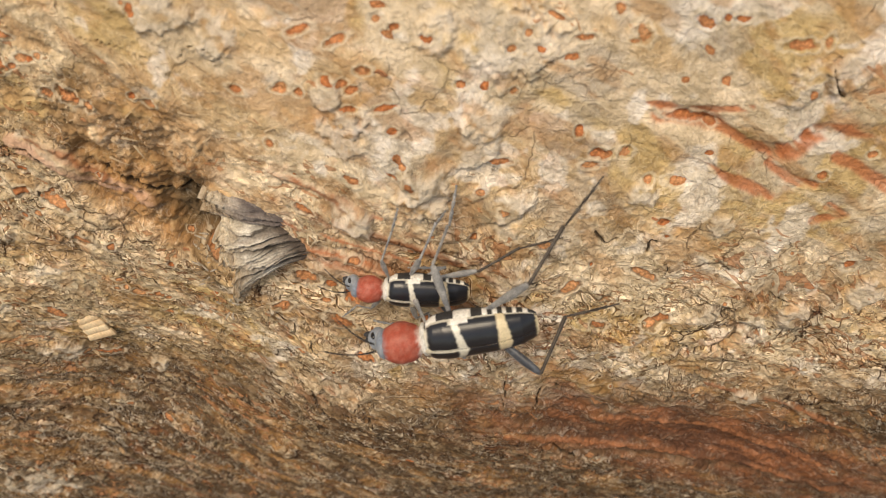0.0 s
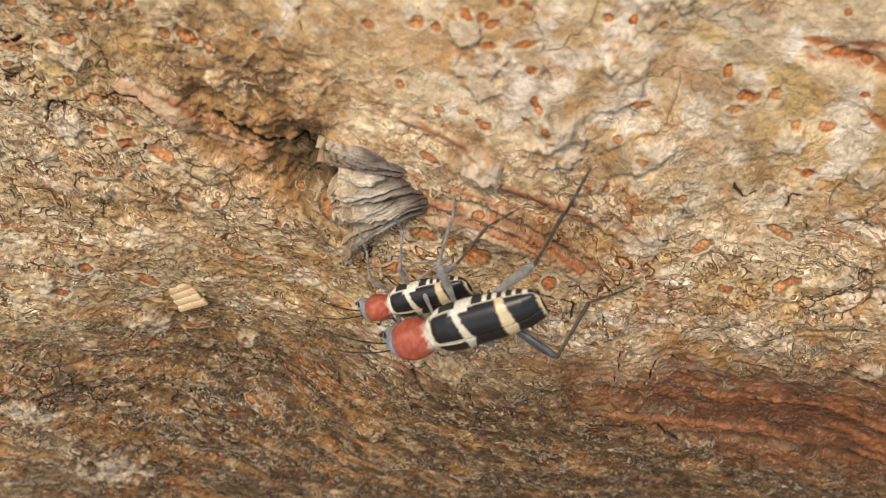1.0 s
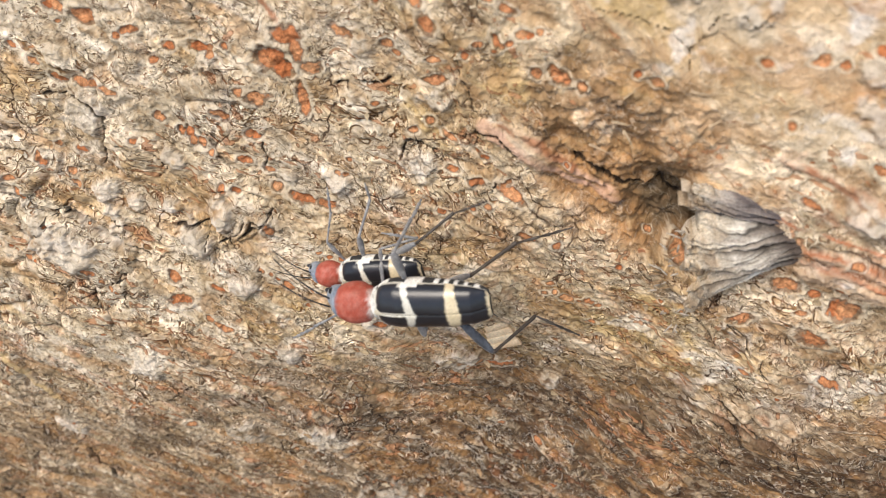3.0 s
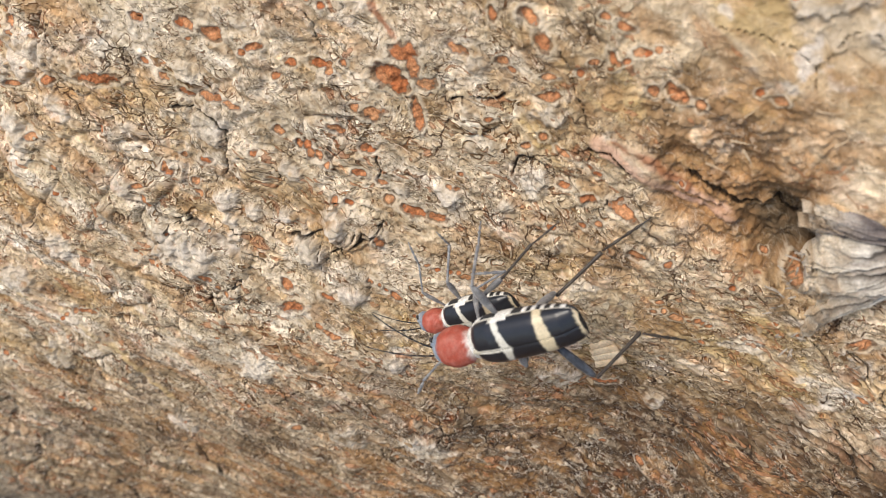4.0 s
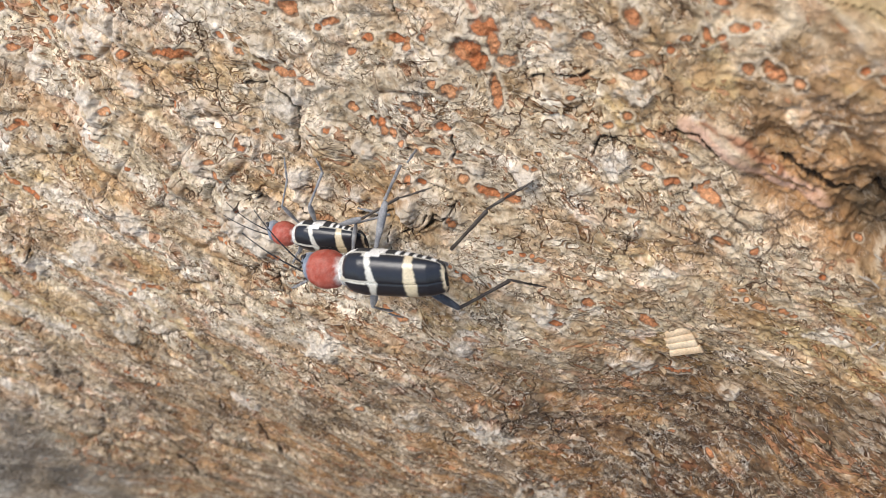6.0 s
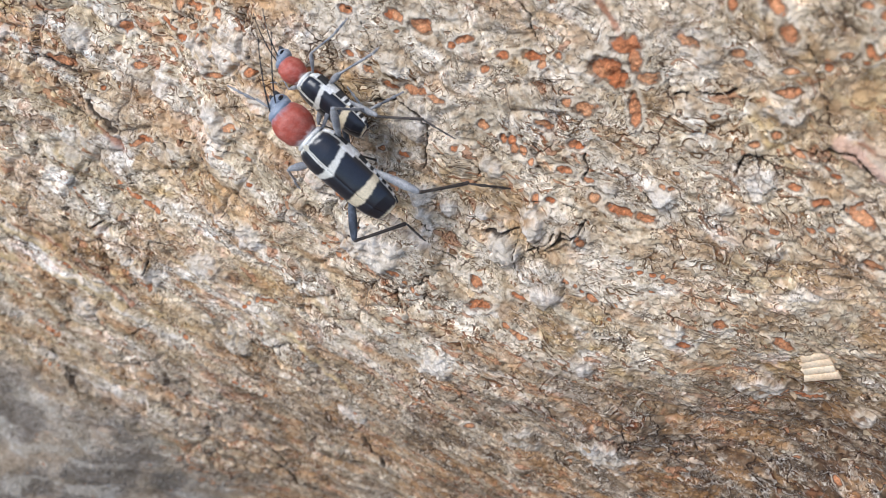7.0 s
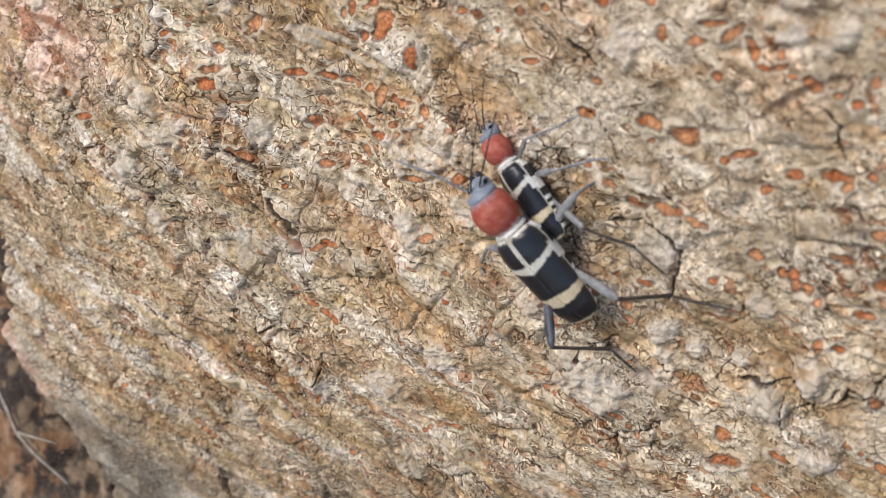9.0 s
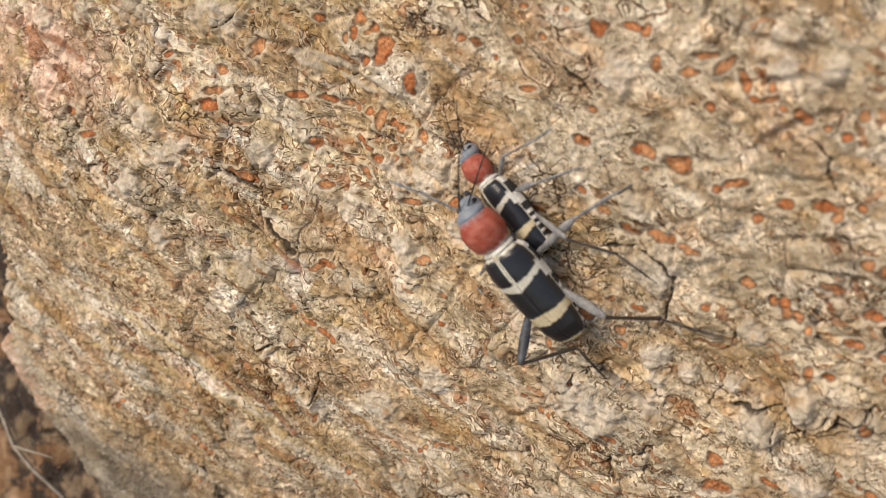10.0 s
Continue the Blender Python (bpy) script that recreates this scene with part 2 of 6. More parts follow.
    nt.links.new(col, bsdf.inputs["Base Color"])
    bsdf.inputs["Roughness"].default_value, bsdf.inputs["Specular IOR Level"].default_value = 0.8, 0.3
    height = mix_node(nt, mix_node(nt, height, mid.outputs["Fac"], 0.3), fine.outputs["Fac"], 0.14)
    height = mix_node(nt, height, (0.0, 0.0, 0.0), mix_node(nt, mix_node(nt, gaps, big_gap, 0.5, "LIGHTEN"), split, 1.0, "LIGHTEN"))
    add_bump(nt, bsdf, height, 1.0, 0.32 * MM)
    return m


BARK = bark_material()
ELYTRA = tinted_material("elytra", 0.29, 0.12, 0.008, 0.2, 0.5)
HAIRY = tinted_material("hairy_body", 0.7, 0.15, 0.02, 0.35)
PRONOTUM = tinted_material("red_pronotum", 0.6, 0.14, 0.03, 0.25, 0.35)
# left hind femur in shade: a darker leg colour, blue patches for its highlight
SHADED_LEG = plain_material("shaded_blue_grey_leg", (0.032, 0.035, 0.043), 0.45, 0.12, 0.35, 0.012, 0.4, 0.2, (0.085, 0.095, 0.115))
HEAD = plain_material("blue_grey_head", (0.19, 0.225, 0.275), 0.6, 0.12, 0.3, 0.02, 0.4, 0.2, (0.27, 0.295, 0.33))
EYE = plain_material("black_eye", (0.012, 0.012, 0.014), 0.2, 0.1, 0.2, 0.004, 0.5)
# grey-haired legs, colour lightened for the light from above
LIT_GREY_LEG = plain_material("lit_grey_haired_leg", (0.31, 0.30, 0.285), 0.5, 0.12, 0.35, 0.012, 0.4, 0.25, (0.16, 0.16, 0.165))
DARK_LEG = plain_material("dark_brown_leg", (0.045, 0.033, 0.026), 0.5, 0.12, 0.35, 0.012, 0.4, 0.1, (0.08, 0.065, 0.05))
ANTENNA = plain_material("antenna", (0.03, 0.03, 0.034), 0.55, 0.1, 0.3, 0.008, 0.4, 0.1)
CREAM = plain_material("cream_hairs", (0.62, 0.56, 0.43), 0.85, 0.1, 0.2, 0.02, 0.2, 0.3)
WOOD = plain_material("pale_wood", (0.78, 0.62, 0.42), 0.8, 0.25, 0.22, 0.03, 0.25, 0.0, (0.68, 0.48, 0.29))
LITTER = plain_material("leaf_litter", (0.16, 0.09, 0.045), 0.95, 3.0, 0.5, 1.5, 0.1, 0.0, (0.07, 0.05, 0.03))

# ---- the log: a cylinder whose bark lies on the coordinates s (along) and a (round, upwards), in mm ----
LOG_R = 142.19
LOG_C = Vector((0.00, 122.10, -67.03))
LOG_U = Vector((0.98928, 0.01402, 0.14536))
LOG_E1 = Vector((0.07350, 0.81229, -0.57861))
LOG_E2 = Vector((-0.12618, 0.58309, 0.80255))
BUMPS = [(-105.0, -75.0, 24.0, 26.00), (-85.0, -88.0, 20.0, 8.75), (27.5, -52.5, 10.6, -5.00), (22.5, -21.2, 13.8, -2.00), (-65.0, -17.5, 18.8, 2.38), (50.0, -16.2, 11.2, 1.62), (56.2, -47.5, 10.0, 2.00), (-26.2, -9.4, 7.5, -2.00)]


def swell(s, a):
    """The broad hollows and swellings of the log."""
    return sum(h * np.exp(-((s - x) ** 2 + (a - y) ** 2) / (2 * g * g)) for x, y, g, h in BUMPS)


def on_log(s, a, rise=0.0):
    """The place of (s, a) on the bark, raised by rise mm, in metres."""
    f, q = a / LOG_R, LOG_R + float(swell(s, a)) + rise
    return (LOG_C + s * LOG_U + q * math.sin(f) * LOG_E2 - q * math.cos(f) * LOG_E1) * MM


def log_frame(s, a, turn=0.0, rise=0.0):
    """A pose on the bark: x along the log, y round it upwards, z out of it; turned about z by degrees."""
    f = a / LOG_R
    out = math.sin(f) * LOG_E2 - math.cos(f) * LOG_E1
    m = Matrix((LOG_U, out.cross(LOG_U), out)).transposed().to_4x4()
    m.translation = on_log(s, a, rise)
    return m @ pose(0, 0, 0, 0, 0, turn)


# ---- noise on grids ----
TABLE = np.random.RandomState(7).rand(512, 512)


def vnoise(x, y, seed=0):
    """Smooth value noise from 0 to 1."""
    x, y = x + seed * 17.31, y + seed * 9.77
    i, j = np.floor(x).astype(np.int64), np.floor(y).astype(np.int64)
    u, v = x - i, y - j
    u, v = u * u * (3 - 2 * u), v * v * (3 - 2 * v)
    i0, j0, i1, j1 = i & 511, j & 511, (i + 1) & 511, (j + 1) & 511
    return (TABLE[i0, j0] * (1 - u) + TABLE[i1, j0] * u) * (1 - v) + (TABLE[i0, j1] * (1 - u) + TABLE[i1, j1] * u) * v


def fbm(x, y, octaves=4, seed=0, gain=0.5):
    total, weight, amp = 0.0, 0.0, 1.0
    for k in range(octaves):
        total, weight = total + amp * vnoise(x * 2**k, y * 2**k, seed + 3 * k), weight + amp
        amp *= gain
    return total / weight


def cells(x, y, seed=0):
    """Worley noise: nearest distance, the gap to the second nearest, and a random value for the cell."""
    i, j = np.floor(x).astype(np.int64), np.floor(y).astype(np.int64)
    d1, d2, key = np.full(x.shape, 9.0), np.full(x.shape, 9.0), np.zeros(x.shape)
    for di in (-1, 0, 1):
        for dj in (-1, 0, 1):
            a, b = (i + di + 37 * seed) & 511, (j + dj + 91 * seed) & 511
            d = np.hypot(i + di + TABLE[a, b] - x, j + dj + TABLE[b, (a + 101) & 511] - y)
            near = d < d1
            d2 = np.where(near, d1, np.minimum(d2, d))
            key = np.where(near, TABLE[(a + 200) & 511, b], key)
            d1 = np.where(near, d, d1)
    return d1, d2 - d1, key


def smooth(lo, hi, v):
    t = np.clip((v - lo) / (hi - lo), 0, 1)
    return t * t * (3 - 2 * t)


def spread(lo, fine_lo, fine_hi, hi, step, grow=1.02):
    """Grid lines from lo to hi, evenly spaced between fine_lo and fine_hi and ever wider outside."""
    mid = list(np.arange(fine_lo, fine_hi, step))
    d, left = step, [fine_lo]
    while left[-1] > lo:
        d *= grow
        left.append(left[-1] - d)
    d, right = step, [mid[-1]]
    while right[-1] < hi:
        d *= grow
        right.append(right[-1] + d)
    return np.array(left[:0:-1] + mid + right[1:])


# ---- the bark: relief H in mm and colour COL on a grid ----
SS, AA = spread(-150, -72, 106, 118, 0.125), spread(-165, -70, 12.5, 30, 0.125)
S, A = np.meshgrid(SS, AA)
GRAIN = radians(-40)
W1, W2 = fbm(S / 7, A / 7, 3, 1) - 0.5, fbm(S / 7, A / 7, 3, 2) - 0.5
GU = S * math.cos(GRAIN) + A * math.sin(GRAIN) + 2.2 * W1
GV = -S * math.sin(GRAIN) + A * math.cos(GRAIN) + 2.2 * W2


def blotch(s, a, rx, ry, turn, edge=0.5, seed=0):
    """A soft-edged uneven oval patch on the bark, 0 to 1."""
    c, n = math.cos(radians(turn)), math.sin(radians(turn))
    x, y = (S - s) * c + (A - a) * n, -(S - s) * n + (A - a) * c
    d = np.hypot(x / rx, y / ry) + 0.9 * (fbm(S / (0.5 * ry), A / (0.5 * ry), 3, seed + 5) - 0.5)
    return 1 - smooth(1 - edge, 1 + edge, d)


SMOOTH_TOP = smooth(-36, -18, A + 0.25 * (S - 60) + 6 * W1) * smooth(22, 45, S)
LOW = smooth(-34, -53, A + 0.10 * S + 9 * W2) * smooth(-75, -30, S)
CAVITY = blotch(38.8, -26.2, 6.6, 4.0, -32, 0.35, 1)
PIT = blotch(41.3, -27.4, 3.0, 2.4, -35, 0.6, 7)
BROWN_UP = blotch(38.0, -20.0, 6.5, 4.2, -25, 0.5, 2)
PINK = blotch(-59.5, 4.5, 9.5, 5.0, -19, 0.5, 3)
RED_LOW = blotch(85.0, -64.5, 27.0, 6.2, -33, 0.75, 4)
RED_RIB = blotch(56.3, -33.0, 10.5, 1.5, -31, 0.6, 5)
RED_RIB2 = blotch(56.0, -29.0, 11.0, 0.8, -27, 0.6, 15)
PALE_RIB = blotch(52.0, -37.0, 9.0, 3.0, -27, 0.5, 6)
WEST = smooth(30, -4, S + 0.4 * (A + 45) + 8 * W1)
GREY_LOW = smooth(-94, -116, A + 0.88 * S + 14 * W1) * smooth(-48, -58, S)

# lower right flank, where shading of the downward turn goes into the colour
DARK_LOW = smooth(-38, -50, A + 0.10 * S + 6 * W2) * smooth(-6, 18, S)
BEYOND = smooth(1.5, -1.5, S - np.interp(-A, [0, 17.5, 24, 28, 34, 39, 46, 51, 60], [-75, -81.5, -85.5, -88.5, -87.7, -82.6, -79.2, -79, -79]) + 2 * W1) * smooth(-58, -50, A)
_, PLATE_GAP, PLATE_KEY = cells(GU / 4.2 + 1.2 * W2, GV / 3.0 + 1.2 * W1, 1)
_, SCALE_GAP, SCALE_KEY = cells(GU / 1.25 + 0.8 * (fbm(S / 1.1, A / 1.1, 2, 8) - 0.5), GV / 0.72 + 0.8 * (fbm(S / 1.1, A / 1.1, 2, 9) - 0.5), 2)
RIDGE = fbm(GU / 9, GV / 1.9, 4, 11)
CURL = 1 - np.abs(2 * fbm(GU / 1.6, GV / 0.95, 4, 12, 0.6) - 1)
CURL2 = 1 - np.abs(2 * fbm(S / 0.8, A / 0.7, 3, 13, 0.6) - 1)
SOFTEN = 1 - 0.62 * SMOOTH_TOP
PLATED = smooth(0.47, 0.60, fbm(S / 11, A / 11, 3, 14) + 0.10 * smooth(10, -20, S) - 0.2 * LOW) * (1 - 0.9 * SMOOTH_TOP) * (1 - GREY_LOW)

CURLY = fbm(S / 1.35 + 1.5 * W1, A / 1.15 + 1.5 * W2, 3, 51)
WORMS = (1 - smooth(0.004, 0.022, np.abs(CURLY - 0.5))) * smooth(0.40, 0.58, fbm(S / 4.5, A / 4.5, 3, 52)) * (1 - 0.75 * SMOOTH_TOP)
STREAK = fbm(GU / 2.4, GV / 0.75, 3, 53)
STREAKS = (1 - smooth(0.004, 0.024, np.abs(STREAK - 0.5))) * smooth(0.42, 0.58, fbm(S / 6, A / 5, 3, 54)) * (0.35 + 0.65 * LOW) * SOFTEN

H = 1.5 * (fbm(S / 16, A / 16, 3, 15) - 0.5) + 0.6 * (RIDGE - 0.5) * (1 + 0.9 * LOW + 0.9 * smooth(0, -25, S))
H += 0.38 * PLATED * smooth(0.0, 0.25, PLATE_GAP) + 0.25 * (PLATE_KEY - 0.5) * PLATED * smooth(0.0, 0.1, PLATE_GAP)
H += SOFTEN * (0.07 * smooth(0.0, 0.3, SCALE_GAP) * (0.4 + SCALE_KEY) + 0.13 * smooth(0.55, 1.0, CURL) + 0.12 * smooth(0.6, 1.0, CURL2))
H *= 1 - 0.35 * GREY_LOW
H += 0.14 * (fbm(S / 1.8, A / 1.6, 4, 16) - 0.5) - 0.16 * WORMS - 0.14 * STREAKS
H += -1.9 * PIT - 1.3 * CAVITY + 2.2 * CAVITY * (fbm(S / 1.7, A / 1.5, 5, 17, 0.72) - 0.42) + 1.9 * BROWN_UP * (fbm(S / 1.3, A / 1.2, 5, 18, 0.72) - 0.5)
H += 0.35 * RED_RIB + 0.2 * RED_RIB2 - 1.1 * RED_LOW - 6.0 * BEYOND + 3.0 * BEYOND * fbm(S / 5, A / 5, 3, 56)

TAN, OLIVE, PALE, WHITE, UMBER = (0.55, 0.405, 0.235), (0.49, 0.36, 0.155), (0.65, 0.545, 0.39), (0.78, 0.735, 0.65), (0.20, 0.108, 0.048)
RUST, OCHRE, GREY, GAP_SHADE = (0.45, 0.155, 0.062), (0.42, 0.235, 0.095), (0.42, 0.385, 0.33), (0.07, 0.040, 0.020)
COL = np.empty(S.shape + (3,))
COL[:] = TAN
ROUGH = 1 - 0.7 * SMOOTH_TOP
SCAR, SPLIT, HUE = np.full(S.shape, 4.0), np.full(S.shape, 4.0), np.zeros(S.shape)


def lay(colour, mask):
    COL[:] += (np.array(colour) - COL) * np.clip(mask, 0, 1)[..., None]


lay(OLIVE, 0.7 * smooth(0.46, 0.58, fbm(GU / 13, GV / 5, 4, 21)))
lay(PALE, 0.85 * smooth(0.46, 0.56, fbm(GU / 8, GV / 4, 4, 22, 0.55) + 0.03 * SMOOTH_TOP))
lay(GREY, 0.45 * smooth(0.55, 0.62, fbm(S / 4.4, A / 3.6, 4, 23, 0.55) - 0.1 * LOW))
lay(WHITE, 0.7 * smooth(0.60, 0.65, fbm(S / 3.6, A / 3.0, 4, 27, 0.55) + 0.04 * SMOOTH_TOP - 0.1 * LOW))
lay((0.76, 0.71, 0.60), 0.72 * smooth(42, 0, S) * smooth(0.38, 0.54, fbm(GU / 15, GV / 4.5, 5, 80, 0.6)))
lay((0.52, 0.40, 0.20), 0.5 * smooth(0.47, 0.40, RIDGE) * smooth(5, -20, S))
lay((0.48, 0.31, 0.12), 0.55 * smooth(0.53, 0.60, fbm(GU / 18, GV / 3.2, 4, 81)) * smooth(10, -25, S))
# lower flank: brown bark, darkened further for the shade as it curves under
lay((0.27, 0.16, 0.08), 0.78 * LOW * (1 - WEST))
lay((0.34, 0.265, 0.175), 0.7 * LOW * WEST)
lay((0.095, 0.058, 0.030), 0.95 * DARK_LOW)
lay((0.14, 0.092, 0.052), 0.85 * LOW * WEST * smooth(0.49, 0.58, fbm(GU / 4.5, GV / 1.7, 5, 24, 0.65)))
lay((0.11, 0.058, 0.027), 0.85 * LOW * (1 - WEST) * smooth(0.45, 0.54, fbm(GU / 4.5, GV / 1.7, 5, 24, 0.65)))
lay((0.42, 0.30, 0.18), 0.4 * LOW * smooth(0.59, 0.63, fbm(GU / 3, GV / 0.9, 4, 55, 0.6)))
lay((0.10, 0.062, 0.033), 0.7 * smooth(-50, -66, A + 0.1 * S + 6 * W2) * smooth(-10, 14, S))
lay(OCHRE, 0.6 * smooth(0.53, 0.66, fbm(GU / 4, GV / 1.4, 4, 25)))
lay(UMBER, 0.35 * smooth(0.2, 0.0, SCALE_GAP) * SOFTEN * smooth(0.5, 0.65, fbm(S / 3, A / 3, 3, 26)))
lay(PALE, 0.4 * SOFTEN * smooth(0.75, 0.95, CURL) * smooth(0.3, 0.6, SCALE_KEY))
lay(RUST, 0.25 * smooth(0.61, 0.67, fbm(GU / 1.7, GV / 0.9, 4, 28, 0.6)) * smooth(0.45, 0.6, fbm(S / 9, A / 9, 2, 29)) * (1 - 0.4 * SMOOTH_TOP))
lay(UMBER, 0.5 * np.maximum(WORMS, STREAKS))
lay((0.36, 0.20, 0.085), 0.95 * BROWN_UP * smooth(0.35, 0.6, fbm(S / 1.5, A / 1.5, 4, 30)))
lay(UMBER, 0.85 * BROWN_UP * smooth(0.49, 0.58, fbm(S / 2.2, A / 2.2, 4, 31)))
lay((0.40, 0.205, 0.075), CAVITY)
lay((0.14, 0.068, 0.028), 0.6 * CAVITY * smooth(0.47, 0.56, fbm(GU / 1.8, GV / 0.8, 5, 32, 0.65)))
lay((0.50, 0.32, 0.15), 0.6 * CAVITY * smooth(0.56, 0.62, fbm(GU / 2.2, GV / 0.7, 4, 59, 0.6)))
# shadow in the pit beside the stub, laid on as near-black colour
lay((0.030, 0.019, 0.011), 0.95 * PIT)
lay((0.125, 0.050, 0.025), 0.95 * RED_LOW)
lay((0.28, 0.11, 0.048), 0.85 * RED_LOW * smooth(0.45, 0.6, fbm(GU / 6, GV / 1.0, 4, 33)))
lay((0.27, 0.11, 0.05), 0.75 * np.maximum(RED_RIB, RED_RIB2) * smooth(0.3, 0.6, fbm(GU / 4, GV / 0.8, 3, 34)))
lay((0.47, 0.34, 0.21), 0.35 * PALE_RIB)
lay((0.40, 0.29, 0.15), 0.38 * blotch(14, -16, 26, 22, -30, 0.6, 8))
lay((0.74, 0.54, 0.42), 0.95 * PINK * smooth(0.30, 0.42, fbm(S / 4, A / 3, 4, 35)))
lay((0.38, 0.19, 0.105), PINK * smooth(0.57, 0.63, fbm(S / 3, A / 2, 4, 36)))
lay((0.25, 0.205, 0.145), 0.85 * GREY_LOW)
lay((0.13, 0.11, 0.085), 0.8 * GREY_LOW * smooth(0.42, 0.6, fbm(S / 4, A / 4, 5, 37)))
lay((0.42, 0.38, 0.30), 0.6 * GREY_LOW * smooth(0.56, 0.64, fbm(GU / 4, GV / 2, 5, 38)))
# beyond the bark's end: the log's shade as near-black colour, litter tones over it
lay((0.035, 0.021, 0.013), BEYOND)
lay((0.21, 0.11, 0.05), 0.9 * BEYOND * smooth(0.55, 0.62, fbm(S / 3, A / 3, 4, 57)))
lay((0.40, 0.28, 0.17), 0.5 * BEYOND * smooth(0.54, 0.72, fbm(S / 2, A / 2, 4, 60)))
ROUGH *= 1 - 0.75 * np.clip(0.75 * GREY_LOW + RED_LOW + BEYOND + 0.8 * CAVITY, 0, 1)
# gaps between plates, their shade put into the colour
lay(GAP_SHADE, 0.85 * PLATED * smooth(0.05, 0.02, PLATE_GAP) * smooth(0.48, 0.56, fbm(S / 5, A / 5, 3, 58)) * (1 - 0.8 * SMOOTH_TOP))


def window(s, a, r):
    i0, i1 = np.searchsorted(AA, (a - r, a + r))
    j0, j1 = np.searchsorted(SS, (s - r, s + r))
    return slice(i0, i1), slice(j0, j1)


def scars(rows, depth=0.16):
    """Rust-red scars (lenticels) with a pale raised rim: s, a, half length, half width, turn."""
    for s, a, rx, ry, turn in rows:
        w = window(s, a, 1.9 * max(rx, ry) + 0.5)
        x, y = S[w] - s, A[w] - a
        if x.size == 0:
            continue
        c, n = math.cos(radians(turn)), math.sin(radians(turn))
        rag = fbm(S[w] / 0.45, A[w] / 0.45, 3, 40) - 0.5
        d = np.hypot((x * c + y * n) / rx, (y * c - x * n) / ry) + 0.9 * rag * min(1.0, 0.8 / ry)
        core, rim = 1 - smooth(0.80, 0.96, d), smooth(0.90, 1.05, d) * (1 - smooth(1.15, 1.55, d))
        line = smooth(0.80, 0.93, d) * (1 - smooth(0.98, 1.10, d))
        H[w] += 0.35 * depth * rim - 0.6 * depth * core + 0.15 * core * rag - 0.5 * depth * line
        hue = (s * 7.7 + a * 3.1) % 1.0
        ROUGH[w] *= 1 - 0.85 * np.maximum(core, 0.6 * rim)
        HUE[w] = np.where(d < SCAR[w], hue, HUE[w])
        SCAR[w] = np.minimum(SCAR[w], d)


def crack(width, line, depth=0.36):
    """A crack with ragged sides and lifted lips along a line of (s, a); wide ones get their shade as dark colour."""
    p = np.array(line)
    w = window(*p.mean(0), np.abs(p - p.mean(0)).max() + 2.5)
    x = S[w] + 0.55 * (fbm(S[w] / 1.1, A[w] / 1.1, 3, 41) - 0.5)
    y = A[w] + 0.55 * (fbm(S[w] / 1.1, A[w] / 1.1, 3, 42) - 0.5)
    d = np.full(x.shape, 9.0)
    for (x0, y0), (x1, y1) in zip(p[:-1], p[1:]):
        t = np.clip(((x - x0) * (x1 - x0) + (y - y0) * (y1 - y0)) / max((x1 - x0) ** 2 + (y1 - y0) ** 2, 1e-6), 0, 1)
        d = np.minimum(d, np.hypot(x - x0 - t * (x1 - x0), y - y0 - t * (y1 - y0)))
    wide = 0.85 * width * (0.35 + 1.0 * fbm(S[w] / 1.6, A[w] / 1.6, 2, 43))
    cut = 1 - smooth(0.55, 1.25, d / wide)
    fresh = smooth(0.55, 1.25, SPLIT[w])
    H[w] += -depth * cut * fresh + 0.10 * fresh * smooth(1.0, 1.6, d / wide) * (1 - smooth(2.0, 7.0, d / wide))
    SPLIT[w] = np.minimum(SPLIT[w], np.minimum(d / wide, 4.0))
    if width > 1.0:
        COL[w] += (np.array(GAP_SHADE) - COL[w]) * (0.9 * cut)[..., None]


def lichen(rows):
    """Pale crusts: s, a, radius."""
    for s, a, r in rows:
        w = window(s, a, 1.6 * r)
        if S[w].size == 0:
            continue
        rag = fbm(S[w] / 1.3, A[w] / 1.3, 4, 44, 0.6) - 0.5
        m = 1 - smooth(0.55, 1.05, np.hypot(S[w] - s, A[w] - a) / r + 1.5 * rag)
        H[w] += 0.45 * m * (0.6 + 0.5 * fbm(S[w] / 0.9, A[w] / 0.9, 3, 45))
        edge = smooth(0.25, 0.5, m) * (1 - smooth(0.5, 0.8, m)) * smooth(0.47, 0.53, fbm(S[w] / 2.2, A[w] / 2.2, 2, 47))
        H[w] -= 0.25 * edge
        ROUGH[w] *= 1 - 0.5 * m
        COL[w] += (np.array((0.64, 0.575, 0.465)) - COL[w]) * (0.7 * m * smooth(0.3, 0.5, fbm(S[w] / 0.8, A[w] / 0.7, 3, 46)))[..., None]
        COL[w] += (np.array(UMBER) - COL[w]) * (0.5 * edge)[..., None]


